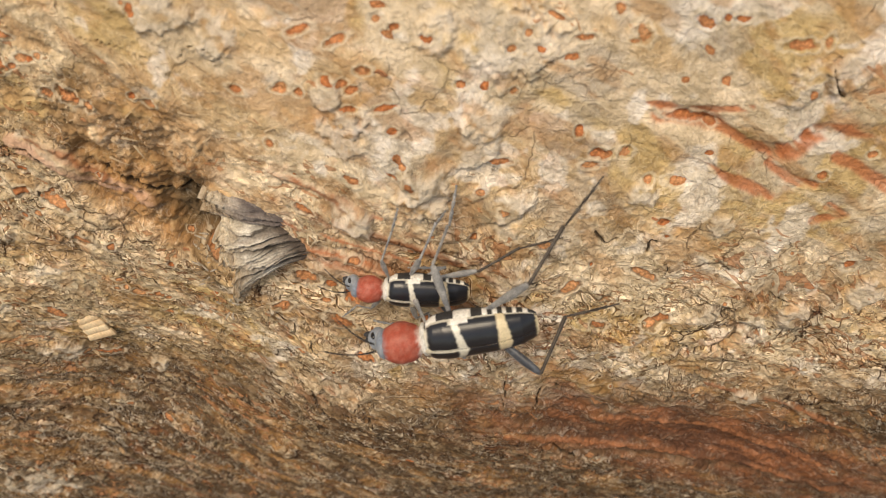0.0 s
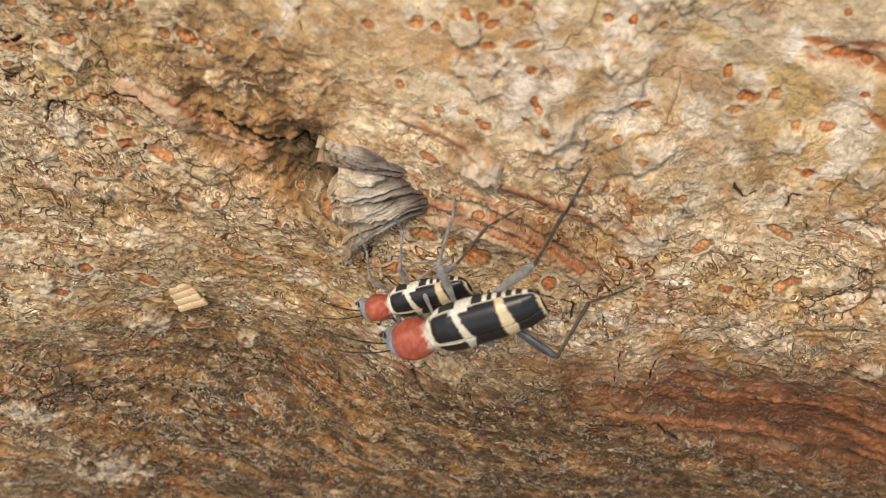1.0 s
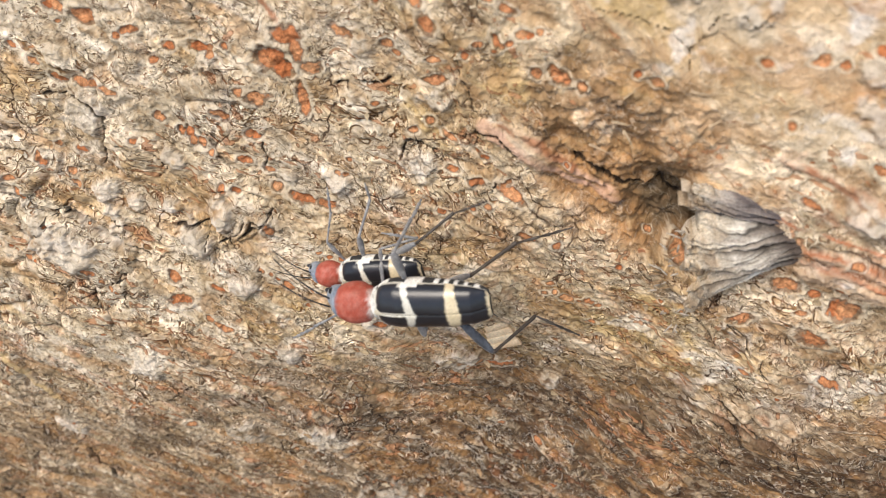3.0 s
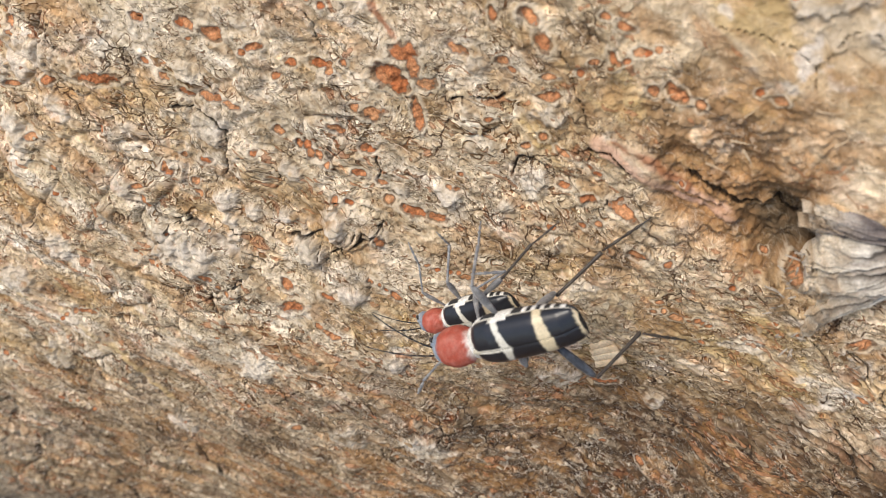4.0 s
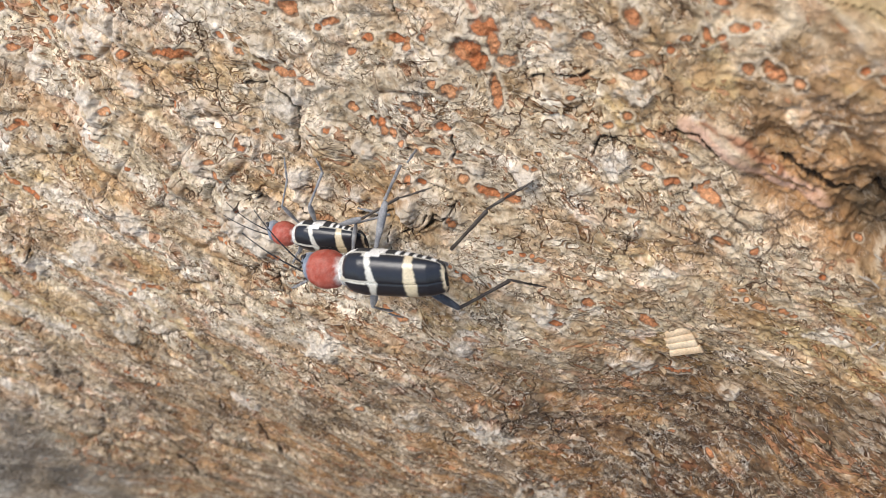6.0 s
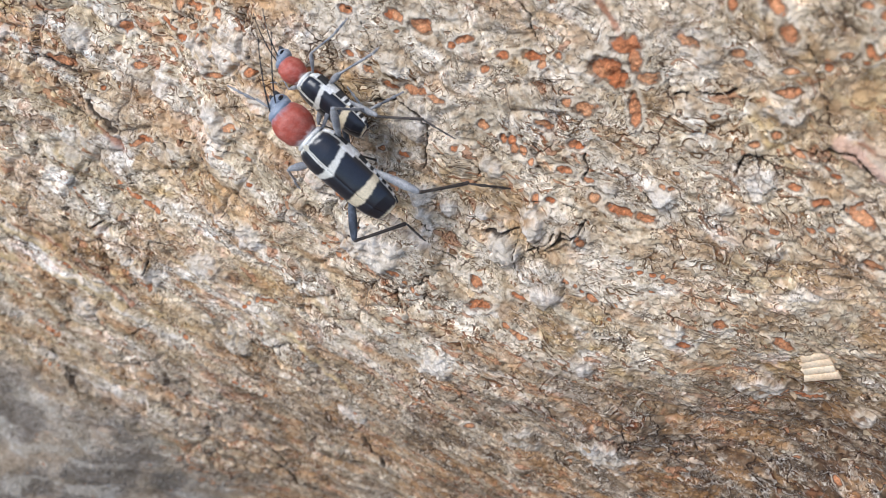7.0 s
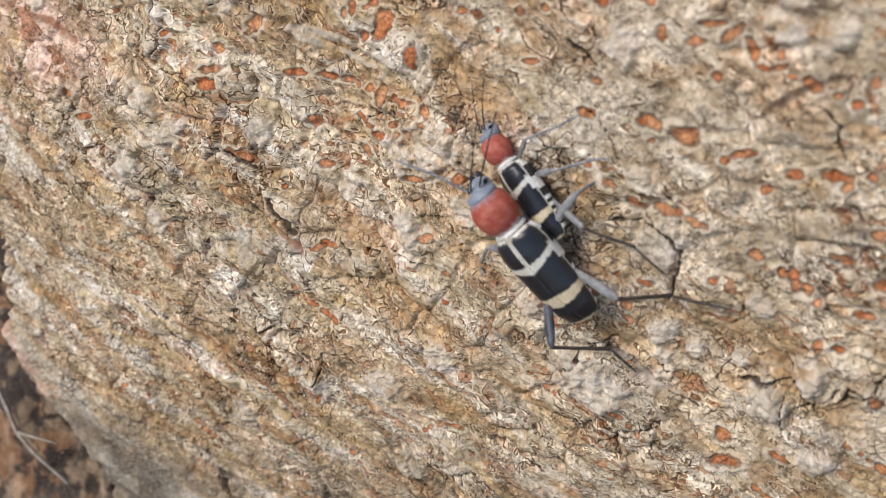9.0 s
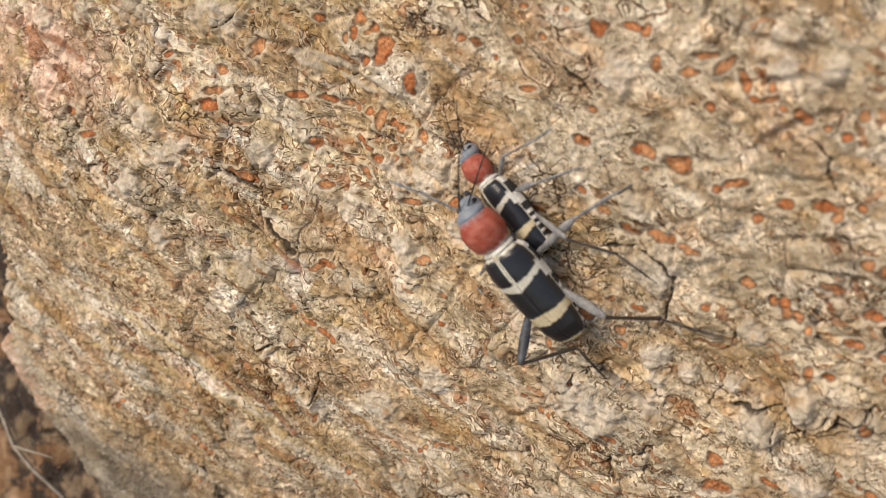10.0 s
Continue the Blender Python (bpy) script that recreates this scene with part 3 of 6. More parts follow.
def plates(rows):
    """Swollen cork plates with a crack round part of the edge: s, a, half length, half width, turn."""
    for k, (s, a, rx, ry, turn) in enumerate(rows):
        w = window(s, a, 1.5 * max(rx, ry) + 1.0)
        if S[w].size == 0:
            continue
        c, n = math.cos(radians(turn)), math.sin(radians(turn))
        x, y = S[w] - s, A[w] - a
        d = np.hypot((x * c + y * n) / rx, (y * c - x * n) / ry) + 0.75 * (fbm(S[w] / 1.7, A[w] / 1.7, 4, 70 + k) - 0.5)
        top = 1 - smooth(0.45, 1.0, d)
        part_of = smooth(0.46, 0.54, fbm(S[w] / 2.4, A[w] / 2.4, 2, 90 + k))
        split = (smooth(0.955, 0.985, d) * (1 - smooth(1.0, 1.03, d))) * part_of
        H[w] += 0.26 * top * (0.75 + 0.5 * fbm(S[w] / 0.8, A[w] / 0.8, 3, 71)) - 0.28 * split - 0.10 * smooth(0.85, 1.0, d) * (1 - smooth(1.0, 1.3, d))
        SPLIT[w] = np.minimum(SPLIT[w], np.where(split > 0.25, 1.15 - 1.1 * split, 4.0))
        COL[w] += (np.array((0.62, 0.565, 0.465)) - COL[w]) * (0.6 * top * smooth(0.40, 0.56, fbm(S[w] / 1.6, A[w] / 1.4, 4, 72)))[..., None]


def rib(width, height, colour, line, strength=0.85):
    """A raised (or sunken) strip of bark in its own colour along a line of (s, a)."""
    p = np.array(line)
    w = window(*p.mean(0), np.abs(p - p.mean(0)).max() + 2.5 * width + 1)
    x = S[w] + 0.5 * (fbm(S[w] / 1.6, A[w] / 1.6, 3, 61) - 0.5)
    y = A[w] + 0.5 * (fbm(S[w] / 1.6, A[w] / 1.6, 3, 62) - 0.5)
    d = np.full(x.shape, 9.0)
    for (x0, y0), (x1, y1) in zip(p[:-1], p[1:]):
        t = np.clip(((x - x0) * (x1 - x0) + (y - y0) * (y1 - y0)) / max((x1 - x0) ** 2 + (y1 - y0) ** 2, 1e-6), 0, 1)
        d = np.minimum(d, np.hypot(x - x0 - t * (x1 - x0), y - y0 - t * (y1 - y0)))
    m = 1 - smooth(0.6, 1.15, d / (width * (0.55 + 0.9 * fbm(S[w] / 2.2, A[w] / 2.2, 2, 63))))
    H[w] += height * m
    ROUGH[w] *= 1 - 0.75 * m
    COL[w] += (np.array(colour) - COL[w]) * (strength * m * smooth(0.25, 0.5, fbm(GU[w] / 3, GV[w] / 0.6, 3, 64)))[..., None]


scars([(-56.9, -1.1, 1.10, 0.51, -5), (-55.1, -3.4, 1.58, 0.34, -4), (-37.9, -2.3, 1.19, 0.53, -14), (-36.8, -1.2, 1.37, 0.38, -3), (-36.6, -8.6, 1.61, 0.52, -25), (-35.9, 0.4, 0.74, 0.48, -7), (-31.3, 1.6, 1.09, 0.60, 36), (-28.9, -10.3, 0.81, 0.40, -4), (-28.8, -2.6, 1.14, 0.34, -6), (-28.8, -6.7, 0.91, 0.61, -5), (-25.7, -3.2, 1.11, 0.36, -13), (-24.4, 2.9, 0.68, 0.42, -8), (-24.4, -9.5, 0.73, 0.59, -28), (-22.5, -8.3, 0.88, 0.39, -1), (-21.1, -0.8, 0.56, 0.44, -6), (-20.9, -5.2, 0.50, 1.17, -29)])
scars([(-20.2, 2.3, 0.75, 0.73, -8), (-20.1, -11.8, 1.80, 0.30, -2), (-19.2, -5.7, 1.36, 0.31, -14), (-19.0, -0.5, 0.64, 1.25, -68), (-18.7, -19.5, 0.68, 0.35, -1), (-18.6, 0.2, 0.86, 0.66, -7), (-16.9, -6.8, 0.51, 0.63, -2), (-16.7, -2.7, 0.65, 1.12, -31), (-14.9, -11.6, 0.85, 0.36, 10), (-11.8, -0.2, 0.36, 0.29, -7), (-11.2, -16.0, 0.54, 0.32, -2), (-10.6, -0.6, 0.44, 0.36, -7), (-10.0, -21.4, 0.70, 0.29, -2), (-9.8, -22.9, 0.30, 0.84, -2), (-9.6, -11.9, 2.08, 0.51, -8), (-9.4, -1.8, 0.26, 0.22, -6)])
scars([(-7.6, -0.9, 0.41, 0.35, -7), (-6.4, -20.0, 0.43, 0.47, 2), (-6.2, -20.3, 0.50, 0.44, -3), (-5.0, -11.0, 0.42, 0.37, -5), (-4.4, -7.6, 0.52, 0.35, -23), (-4.4, -22.3, 0.34, 0.38, 3), (-4.2, -21.2, 0.37, 0.38, 2), (-4.2, -22.5, 0.38, 0.40, -3), (-4.1, -7.7, 0.64, 0.39, -24), (-4.0, -21.4, 0.32, 0.33, -3), (-3.5, -12.3, 0.65, 0.36, -24), (-3.2, -5.7, 0.58, 0.30, -24), (-2.1, -13.7, 0.73, 0.42, -25), (-2.1, -0.9, 0.63, 0.54, -36), (-0.6, -8.5, 0.50, 0.33, -9), (-0.2, -8.6, 0.76, 0.44, -35)])
scars([(-0.0, -1.2, 0.85, 0.26, -17), (0.0, -14.3, 1.01, 0.40, -20), (0.2, -34.6, 1.32, 0.66, 9), (0.6, -32.3, 0.66, 0.66, -1), (0.7, -31.9, 0.57, 0.55, 8), (0.8, -1.5, 0.34, 0.45, -8), (1.7, -9.5, 1.09, 0.56, -25), (1.7, -15.2, 0.88, 0.36, -31), (2.1, -19.3, 0.39, 0.35, -4), (3.1, -4.2, 0.64, 0.32, -7), (3.9, -11.2, 0.29, 0.32, -3), (4.0, -6.3, 0.32, 0.46, -5), (4.6, -17.6, 0.40, 0.40, -36), (4.6, -10.9, 0.45, 0.28, -3), (4.9, -17.7, 0.39, 0.42, -38), (5.0, -4.1, 0.91, 0.38, 33)])
scars([(5.1, -10.9, 0.73, 0.34, -6), (5.8, -13.3, 0.32, 0.29, -2), (6.1, -18.9, 0.29, 0.48, 0), (6.1, -5.0, 0.36, 0.69, 14), (6.8, -19.1, 0.40, 0.55, 13), (6.8, -19.9, 0.32, 0.57, 0), (7.4, -20.1, 0.33, 0.50, -5), (7.6, -24.2, 0.33, 0.61, 3), (7.6, -5.5, 0.26, 0.34, -6), (7.6, -12.4, 0.54, 0.39, -6), (7.9, -21.0, 0.29, 0.33, 1), (8.7, -24.5, 0.43, 0.37, -4), (9.4, -12.7, 0.76, 0.41, -21), (9.4, -17.9, 0.58, 0.37, -49), (9.7, -18.1, 0.67, 0.45, -44), (10.1, -21.8, 0.37, 0.37, 2)])
scars([(10.2, -8.0, 0.25, 0.25, -5), (10.6, -22.0, 0.44, 0.37, -27), (10.6, -28.1, 0.32, 0.73, 5), (11.0, -8.6, 0.38, 0.32, -5), (11.4, -13.0, 0.35, 0.30, -6), (11.4, -19.8, 0.41, 0.39, 1), (11.7, -20.0, 0.43, 0.40, -27), (11.9, -22.9, 0.63, 0.31, -15), (12.0, -7.6, 0.32, 0.43, -5), (12.2, -24.5, 0.54, 0.43, -21), (12.8, -17.3, 0.53, 0.46, -5), (14.1, -25.6, 1.15, 0.54, -27), (14.4, -14.3, 1.05, 0.92, -38), (15.8, -26.2, 1.11, 0.48, -20), (16.3, -17.4, 0.34, 0.82, -5)])
scars([(17.1, -39.2, 0.89, 0.45, -13), (18.6, -22.5, 0.26, 0.24, -3), (20.2, -36.8, 0.54, 0.65, -9), (20.3, -12.7, 0.85, 0.42, -36), (23.4, -10.6, 0.35, 0.61, -5), (23.5, -13.9, 0.63, 0.36, -4), (24.6, -39.0, 1.08, 0.58, -53), (25.4, -19.7, 0.37, 0.40, -1), (25.9, -10.9, 0.73, 0.46, -35), (26.3, -23.6, 0.57, 0.39, -17), (26.5, -15.2, 0.61, 0.20, -8), (26.5, -16.6, 0.98, 0.37, -2), (26.6, -12.7, 0.54, 0.93, 24)])
scars([(26.7, -20.9, 0.79, 0.23, -40), (27.2, -27.1, 0.42, 0.31, 1), (28.5, -27.0, 0.42, 0.36, 2), (30.3, -25.0, 0.32, 0.29, 2), (30.4, -25.9, 1.38, 0.44, -38), (30.9, -11.4, 0.49, 0.25, -24), (31.0, -29.7, 0.82, 0.49, -33), (31.0, -14.3, 0.33, 0.60, 12), (32.0, -12.2, 0.63, 0.29, -29), (33.2, -30.4, 0.40, 0.38, 6), (33.3, -16.7, 0.36, 0.47, -1), (34.8, -16.9, 0.99, 0.45, -44), (36.2, -17.7, 0.41, 0.46, 0), (37.6, -32.4, 0.30, 0.34, -5), (39.8, -16.9, 0.31, 0.29, 0), (40.9, -17.4, 0.51, 0.32, -23)])
scars([(41.7, -30.7, 0.63, 0.91, 7), (46.0, -36.3, 0.94, 0.50, 19), (47.2, -16.5, 0.54, 0.27, -34), (48.7, -20.5, 0.33, 0.40, -2), (48.8, -32.6, 0.99, 0.66, -11), (50.1, -25.9, 0.72, 0.29, -36), (50.2, -16.7, 0.56, 0.25, -3), (50.4, -16.5, 0.45, 0.32, -3), (50.7, -37.4, 1.21, 0.68, -35), (50.7, -33.3, 0.49, 0.45, 1), (51.4, -16.9, 0.30, 0.32, -3), (52.0, -34.3, 0.45, 1.11, 1), (52.0, -41.6, 0.90, 0.47, -22), (52.2, -12.8, 0.80, 0.31, 10), (52.6, -34.6, 1.10, 0.95, -12), (53.9, -23.7, 0.69, 0.36, -45)])
scars([(54.4, -18.3, 0.70, 0.22, -5), (54.4, -13.7, 0.80, 0.28, 19), (55.8, -15.8, 0.51, 0.34, -5), (56.7, -23.6, 0.84, 0.17, -41), (56.8, -18.5, 1.04, 0.26, 4), (57.0, -12.6, 0.42, 0.35, -5), (57.1, -20.2, 0.43, 0.31, -5), (57.8, -37.4, 0.52, 0.66, -1), (58.2, -13.2, 0.49, 0.32, -5), (60.1, -14.1, 0.50, 0.33, -5), (62.0, -17.4, 0.42, 0.32, -6), (63.5, -17.7, 0.35, 0.36, -6), (64.2, -23.5, 0.86, 0.32, -6), (65.4, -18.3, 0.28, 0.32, -6), (67.1, -31.2, 0.64, 0.39, -6), (67.3, -15.5, 0.44, 0.29, -25)])
scars([(68.2, -13.4, 1.10, 0.21, -34), (69.0, -35.6, 1.01, 0.44, 33), (69.2, -16.3, 0.51, 0.34, -5), (69.7, -21.8, 0.36, 0.47, -5), (71.0, -23.7, 0.55, 0.46, -5), (71.3, -40.2, 0.76, 0.41, -20), (71.5, -23.9, 0.69, 0.43, 11), (73.7, -15.0, 0.47, 0.77, 27), (74.6, -35.0, 1.50, 0.37, -37), (75.5, -40.5, 0.65, 0.63, -6), (75.9, -30.1, 0.54, 0.48, -5), (76.2, -40.1, 0.90, 0.51, 8), (76.6, -26.5, 0.89, 0.43, -10), (76.9, -21.3, 1.43, 0.38, -10), (77.5, -14.6, 0.77, 0.40, -41), (84.8, -20.1, 0.36, 0.50, -4)])
scars([(90.2, -35.3, 0.46, 0.56, -3)])

scars([(16.4, -12.6, 1.2, 0.7, -6), (14.7, -14.2, 1.4, 0.9, -6), (15.3, -15.1, 1, 0.7, -6), (16.2, -17.5, 0.5, 1.5, -5), (17.5, -15.1, 0.9, 0.5, -5), (16.8, -13.8, 0.5, 1.1, -6), (12.8, -17, 1.1, 0.4, -5), (11.5, -16.4, 0.4, 0.4, -6)])

crack(0.16, [(2.6, -27.2), (4.4, -27.1), (6.0, -27.0), (6.5, -28.5), (7.4, -28.9), (8.8, -28.0), (10.3, -27.4), (11.3, -26.3)])
crack(0.15, [(-6.4, -25.2), (-4.6, -25.7), (-3.5, -27.4), (-2.3, -28.6), (-0.8, -29.9)])
crack(0.12, [(-19.6, -14.5), (-17.7, -14.5), (-16.7, -15.3), (-16.3, -16.4), (-16.6, -17.1)])
crack(0.12, [(-26.1, -17.2), (-24.9, -17.8), (-25.1, -19.2)])
crack(0.10, [(6.0, -27.0), (4.9, -28.9), (4.6, -30.6)])
crack(0.13, [(22.7, -22.7), (23.4, -21.3), (24.4, -21.4), (25.3, -22.3)])
crack(0.12, [(19.1, -16.5), (20.8, -16.5), (22.0, -16.8), (23.1, -16.4)])
crack(0.13, [(18.9, -48.1), (21.0, -51.0), (22.1, -52.4)])
crack(0.16, [(41.0, -48.8), (43.5, -49.2), (45.6, -50.5)])
crack(0.22, [(-40.0, -66.4), (-38.9, -68.7), (-39.5, -73.0)])
crack(0.16, [(-23.1, -57.4), (-21.4, -61.5), (-21.8, -66.5)])
crack(0.12, [(-42.9, -52.9), (-40.3, -54.6), (-39.0, -56.4)])
crack(0.26, [(35.2, -22.8), (36.6, -24.0), (38.3, -25.7), (40.7, -25.9), (41.7, -27.1)])
crack(0.12, [(63.5, -45.7), (63.4, -48.0), (63.0, -50.4), (61.8, -52.0)])
crack(0.12, [(65.8, -52.0), (66.4, -47.8), (67.8, -47.5), (68.4, -49.1)])
crack(0.15, [(73.1, -49.3), (75.2, -50.4), (78.3, -51.7)])
crack(0.12, [(76.5, -58.1), (75.9, -56.0), (77.0, -55.7)])
crack(0.13, [(70.9, -30.5), (71.6, -31.5), (72.4, -31.4)])
crack(0.14, [(74.9, -32.8), (75.1, -31.6), (75.7, -31.9)])
crack(0.045, [(37.7, -12.7), (39.7, -13.2), (40.4, -13.4), (41.6, -14.0), (42.4, -14.8), (42.9, -15.3), (43.4, -14.9)])
crack(0.045, [(43.4, -14.9), (44.5, -13.5), (46.1, -13.7), (46.6, -14.4)])
crack(0.04, [(42.9, -15.3), (43.0, -16.1), (42.9, -17.0)])
crack(0.16, [(40.4, -48.0), (42.4, -48.0), (44.7, -48.2), (46.5, -50.5)])
crack(0.13, [(59.2, -38.9), (60.3, -38.7), (61.9, -39.3)])
crack(0.13, [(56.9, -38.1), (58.5, -39.1), (59.7, -39.7), (59.4, -41.3)])
crack(0.12, [(28.6, -20.7), (30.0, -21.1), (31.3, -22.7)])
crack(0.10, [(85.8, -17.4), (85.7, -18.6), (86.1, -19.6), (87.0, -20.4)])
crack(0.18, [(44.6, -46.4), (46.2, -48.6), (49.0, -50.6)])
crack(0.16, [(66.6, -58.1), (70.0, -63.3)])
crack(0.35, [(-39.4, -66.6), (-39.5, -70.5), (-40.0, -74.6)])
crack(0.20, [(-22.0, -57.9), (-21.9, -62.2), (-21.1, -68.0)])
crack(0.14, [(-60.6, -47.2), (-60.2, -50.6), (-59.6, -51.7)])
crack(0.24, [(-60.3, -43.2), (-59.7, -46.8), (-60.1, -50.7)])
crack(0.16, [(-57.9, -53.2), (-54.8, -54.7), (-52.9, -56.6)])
crack(0.22, [(-61.4, -42.9), (-60.6, -46.1), (-59.8, -48.9)])
crack(0.26, [(-35.9, -12.9), (-35.3, -14.3), (-34.6, -15.8), (-33.9, -16.6)])
crack(0.16, [(-41.8, 5.4), (-41.3, 3.2), (-41.9, 1.4), (-43.5, 0.6)])
crack(0.14, [(-59.4, -3.3), (-57.6, -5.7), (-55.9, -7.2), (-54.9, -8.9)])
crack(0.13, [(-41.2, -0.2), (-40.0, -2.5), (-39.6, -3.8)])
crack(0.12, [(-37.3, -9.1), (-37.6, -10.8), (-36.6, -12.5)])
crack(0.13, [(-45.7, -24.5), (-45.1, -25.5), (-44.7, -26.5)])
crack(0.13, [(-34.9, -27.2), (-35.9, -28.9), (-37.9, -31.8)])
crack(0.14, [(-60.7, -42.8), (-60.0, -45.4), (-60.2, -49.0)])
crack(0.13, [(-42.1, -23.4), (-42.3, -26.0), (-40.1, -25.3)])
crack(0.13, [(8.5, -28.1), (9.2, -27.3), (10.8, -27.4)])
crack(0.12, [(4.4, -34.3), (4.6, -35.6)])
crack(0.14, [(6.2, -29.0), (7.5, -28.4), (8.4, -27.4)])
crack(0.13, [(-9.7, -32.4), (-8.2, -33.0), (-6.6, -33.3)])
crack(0.14, [(-4.6, -3.1), (-3.6, -3.9), (-3.1, -4.7)])
crack(0.12, [(-28.6, -16.3), (-27.8, -17.8), (-27.8, -19.3)])
crack(0.12, [(-96.2, -44.9), (-93.3, -46.1), (-92.0, -47.9)])

rib(0.30, 0.20, (0.33, 0.135, 0.06), [(52.2, -26.8), (55.2, -28.5), (59.1, -30.9), (63.2, -34.1)])
rib(0.28, 0.15, (0.33, 0.135, 0.06), [(48.1, -22.6), (51.0, -24.1), (54.6, -27.0)])
rib(0.60, 0.25, (0.50, 0.36, 0.22), [(49.8, -31.1), (53.8, -32.2), (57.4, -34.5), (61.1, -37.5)])
rib(0.45, 0.30, (0.33, 0.135, 0.06), [(63.4, -55.9), (74.4, -61.7), (86.6, -68.2), (99.2, -76.7)])
rib(0.35, 0.20, (0.33, 0.135, 0.06), [(71.3, -54.2), (82.4, -59.3), (95.4, -68.9)])
rib(0.60, -0.50, (0.12, 0.068, 0.035), [(66.6, -61.1), (77.5, -65.0), (90.3, -72.1)])
rib(0.35, -0.30, (0.12, 0.068, 0.035), [(76.2, -50.0), (84.1, -53.3), (93.9, -62.8)])
rib(0.40, -0.35, (0.12, 0.068, 0.035), [(40.3, -47.9), (45.1, -48.6), (50.0, -51.4), (56.1, -53.4)])
rib(0.30, 0.20, (0.33, 0.135, 0.06), [(81.1, -49.7), (89.3, -54.2), (98.8, -63.1)])
rib(0.55, 0.35, (0.56, 0.36, 0.25), [(29.2, -20.3), (31.4, -22.0), (33.2, -23.4), (35.3, -24.8), (37.8, -26.5)])
rib(0.30, 0.20, (0.33, 0.135, 0.06), [(30.4, -20.1), (32.9, -22.0), (35.0, -23.9)])
rib(0.25, 0.10, (0.33, 0.135, 0.06), [(14.9, -9.1), (15.8, -11.2), (16.8, -13.6)])
rib(0.35, 0.20, (0.50, 0.37, 0.18), [(-33.0, -30.1), (-27.9, -33.7), (-22.8, -39.8), (-19.1, -47.4)])
rib(0.45, 0.25, (0.50, 0.37, 0.18), [(-58.5, -23.8), (-53.0, -26.4), (-48.0, -30.5), (-44.1, -36.3)])
rib(0.30, 0.20, (0.33, 0.135, 0.06), [(-52.8, -24.7), (-48.7, -27.7), (-44.7, -31.8), (-42.4, -36.1)])
rib(0.30, -0.30, (0.12, 0.068, 0.035), [(-82.2, -25.1), (-76.2, -27.7), (-69.0, -30.3)])
rib(0.30, 0.15, (0.50, 0.44, 0.34), [(-27.9, 0.9), (-23.2, -0.8), (-19.3, -2.7), (-15.4, -4.7)])
rib(0.28, 0.15, (0.50, 0.44, 0.34), [(-27.6, 0.2), (-23.6, -1.6), (-19.6, -3.5)])
rib(0.50, -0.50, (0.12, 0.068, 0.035), [(-6.1, -25.2), (-4.7, -26.7), (-3.2, -28.5)])
rib(0.35, -0.25, (0.33, 0.135, 0.06), [(-35.2, -15.0), (-34.2, -16.6), (-33.6, -17.7)])
rib(0.35, -0.30, (0.12, 0.068, 0.035), [(-61.6, -42.0), (-57.7, -50.0), (-52.7, -59.2)])
rib(0.75, -0.15, (0.44, 0.15, 0.058), [(75.1, -21.0), (76.8, -21.2), (78.3, -21.7)])
rib(0.50, -0.12, (0.44, 0.15, 0.058), [(78.1, -21.6), (80.1, -22.9), (81.9, -24.0), (83.5, -24.4)])
rib(0.90, -0.15, (0.44, 0.15, 0.058), [(83.3, -24.4), (84.2, -24.4), (84.7, -23.7), (85.3, -23.1)])
rib(0.60, -0.12, (0.44, 0.15, 0.058), [(85.0, -23.1), (86.8, -23.1), (88.6, -23.2), (90.4, -23.5)])
rib(0.60, -0.12, (0.44, 0.15, 0.058), [(87.2, -25.3), (88.8, -26.0), (90.0, -27.0), (91.4, -28.1)])
rib(0.45, -0.10, (0.44, 0.15, 0.058), [(77.4, -24.9), (79.3, -25.8), (81.4, -27.1), (83.1, -28.1)])
rib(0.35, -0.10, (0.44, 0.15, 0.058), [(82.7, -25.3), (84.4, -26.9), (86.1, -27.7)])
rib(0.40, -0.10, (0.44, 0.15, 0.058), [(87.6, -29.5), (88.9, -30.4), (86.6, -30.8)])
rib(0.30, -0.10, (0.44, 0.15, 0.058), [(74.3, -20.1), (77.7, -20.8), (81.0, -20.8)])
rib(1.30, 0.40, (0.56, 0.36, 0.25), [(-86.5, -26.5), (-85.4, -30.1), (-82.6, -34.7)])
rib(0.40, -0.10, (0.33, 0.135, 0.06), [(-59.8, 6.5), (-56.6, 5.5), (-53.7, 3.3)])
rib(0.32, 0.15, (0.44, 0.15, 0.058), [(49.5, -29.4), (52.2, -30.0), (54.1, -31.1), (57.0, -33.1), (59.1, -35.1), (60.1, -36.2)])
rib(0.20, 0.10, (0.44, 0.15, 0.058), [(49.6, -30.3), (52.2, -31.1), (55.1, -32.7), (57.6, -34.4), (59.2, -36.0)])
rib(0.30, 0.20, (0.52, 0.37, 0.24), [(50.3, -29.8), (53.2, -30.8), (56.1, -32.7)])
rib(0.16, -0.25, (0.12, 0.068, 0.035), [(50.1, -29.1), (52.7, -29.7), (55.0, -31.2), (57.5, -32.8), (61.1, -36.1)])
rib(0.14, 0.05, (0.44, 0.15, 0.058), [(45.1, -25.9), (48.4, -27.1), (51.5, -28.5), (54.5, -29.8), (57.4, -31.6)])
rib(0.14, 0.05, (0.44, 0.15, 0.058), [(48.0, -22.7), (50.3, -23.6), (52.5, -24.9), (54.6, -26.5), (55.5, -27.1)])
rib(0.45, 0.15, (0.52, 0.37, 0.24), [(49.4, -31.0), (52.8, -32.3), (56.2, -34.3)])
rib(0.40, 0.20, (0.50, 0.37, 0.18), [(-69.4, -25.9), (-59.1, -28.3), (-49.4, -32.5), (-43.1, -38.4)])

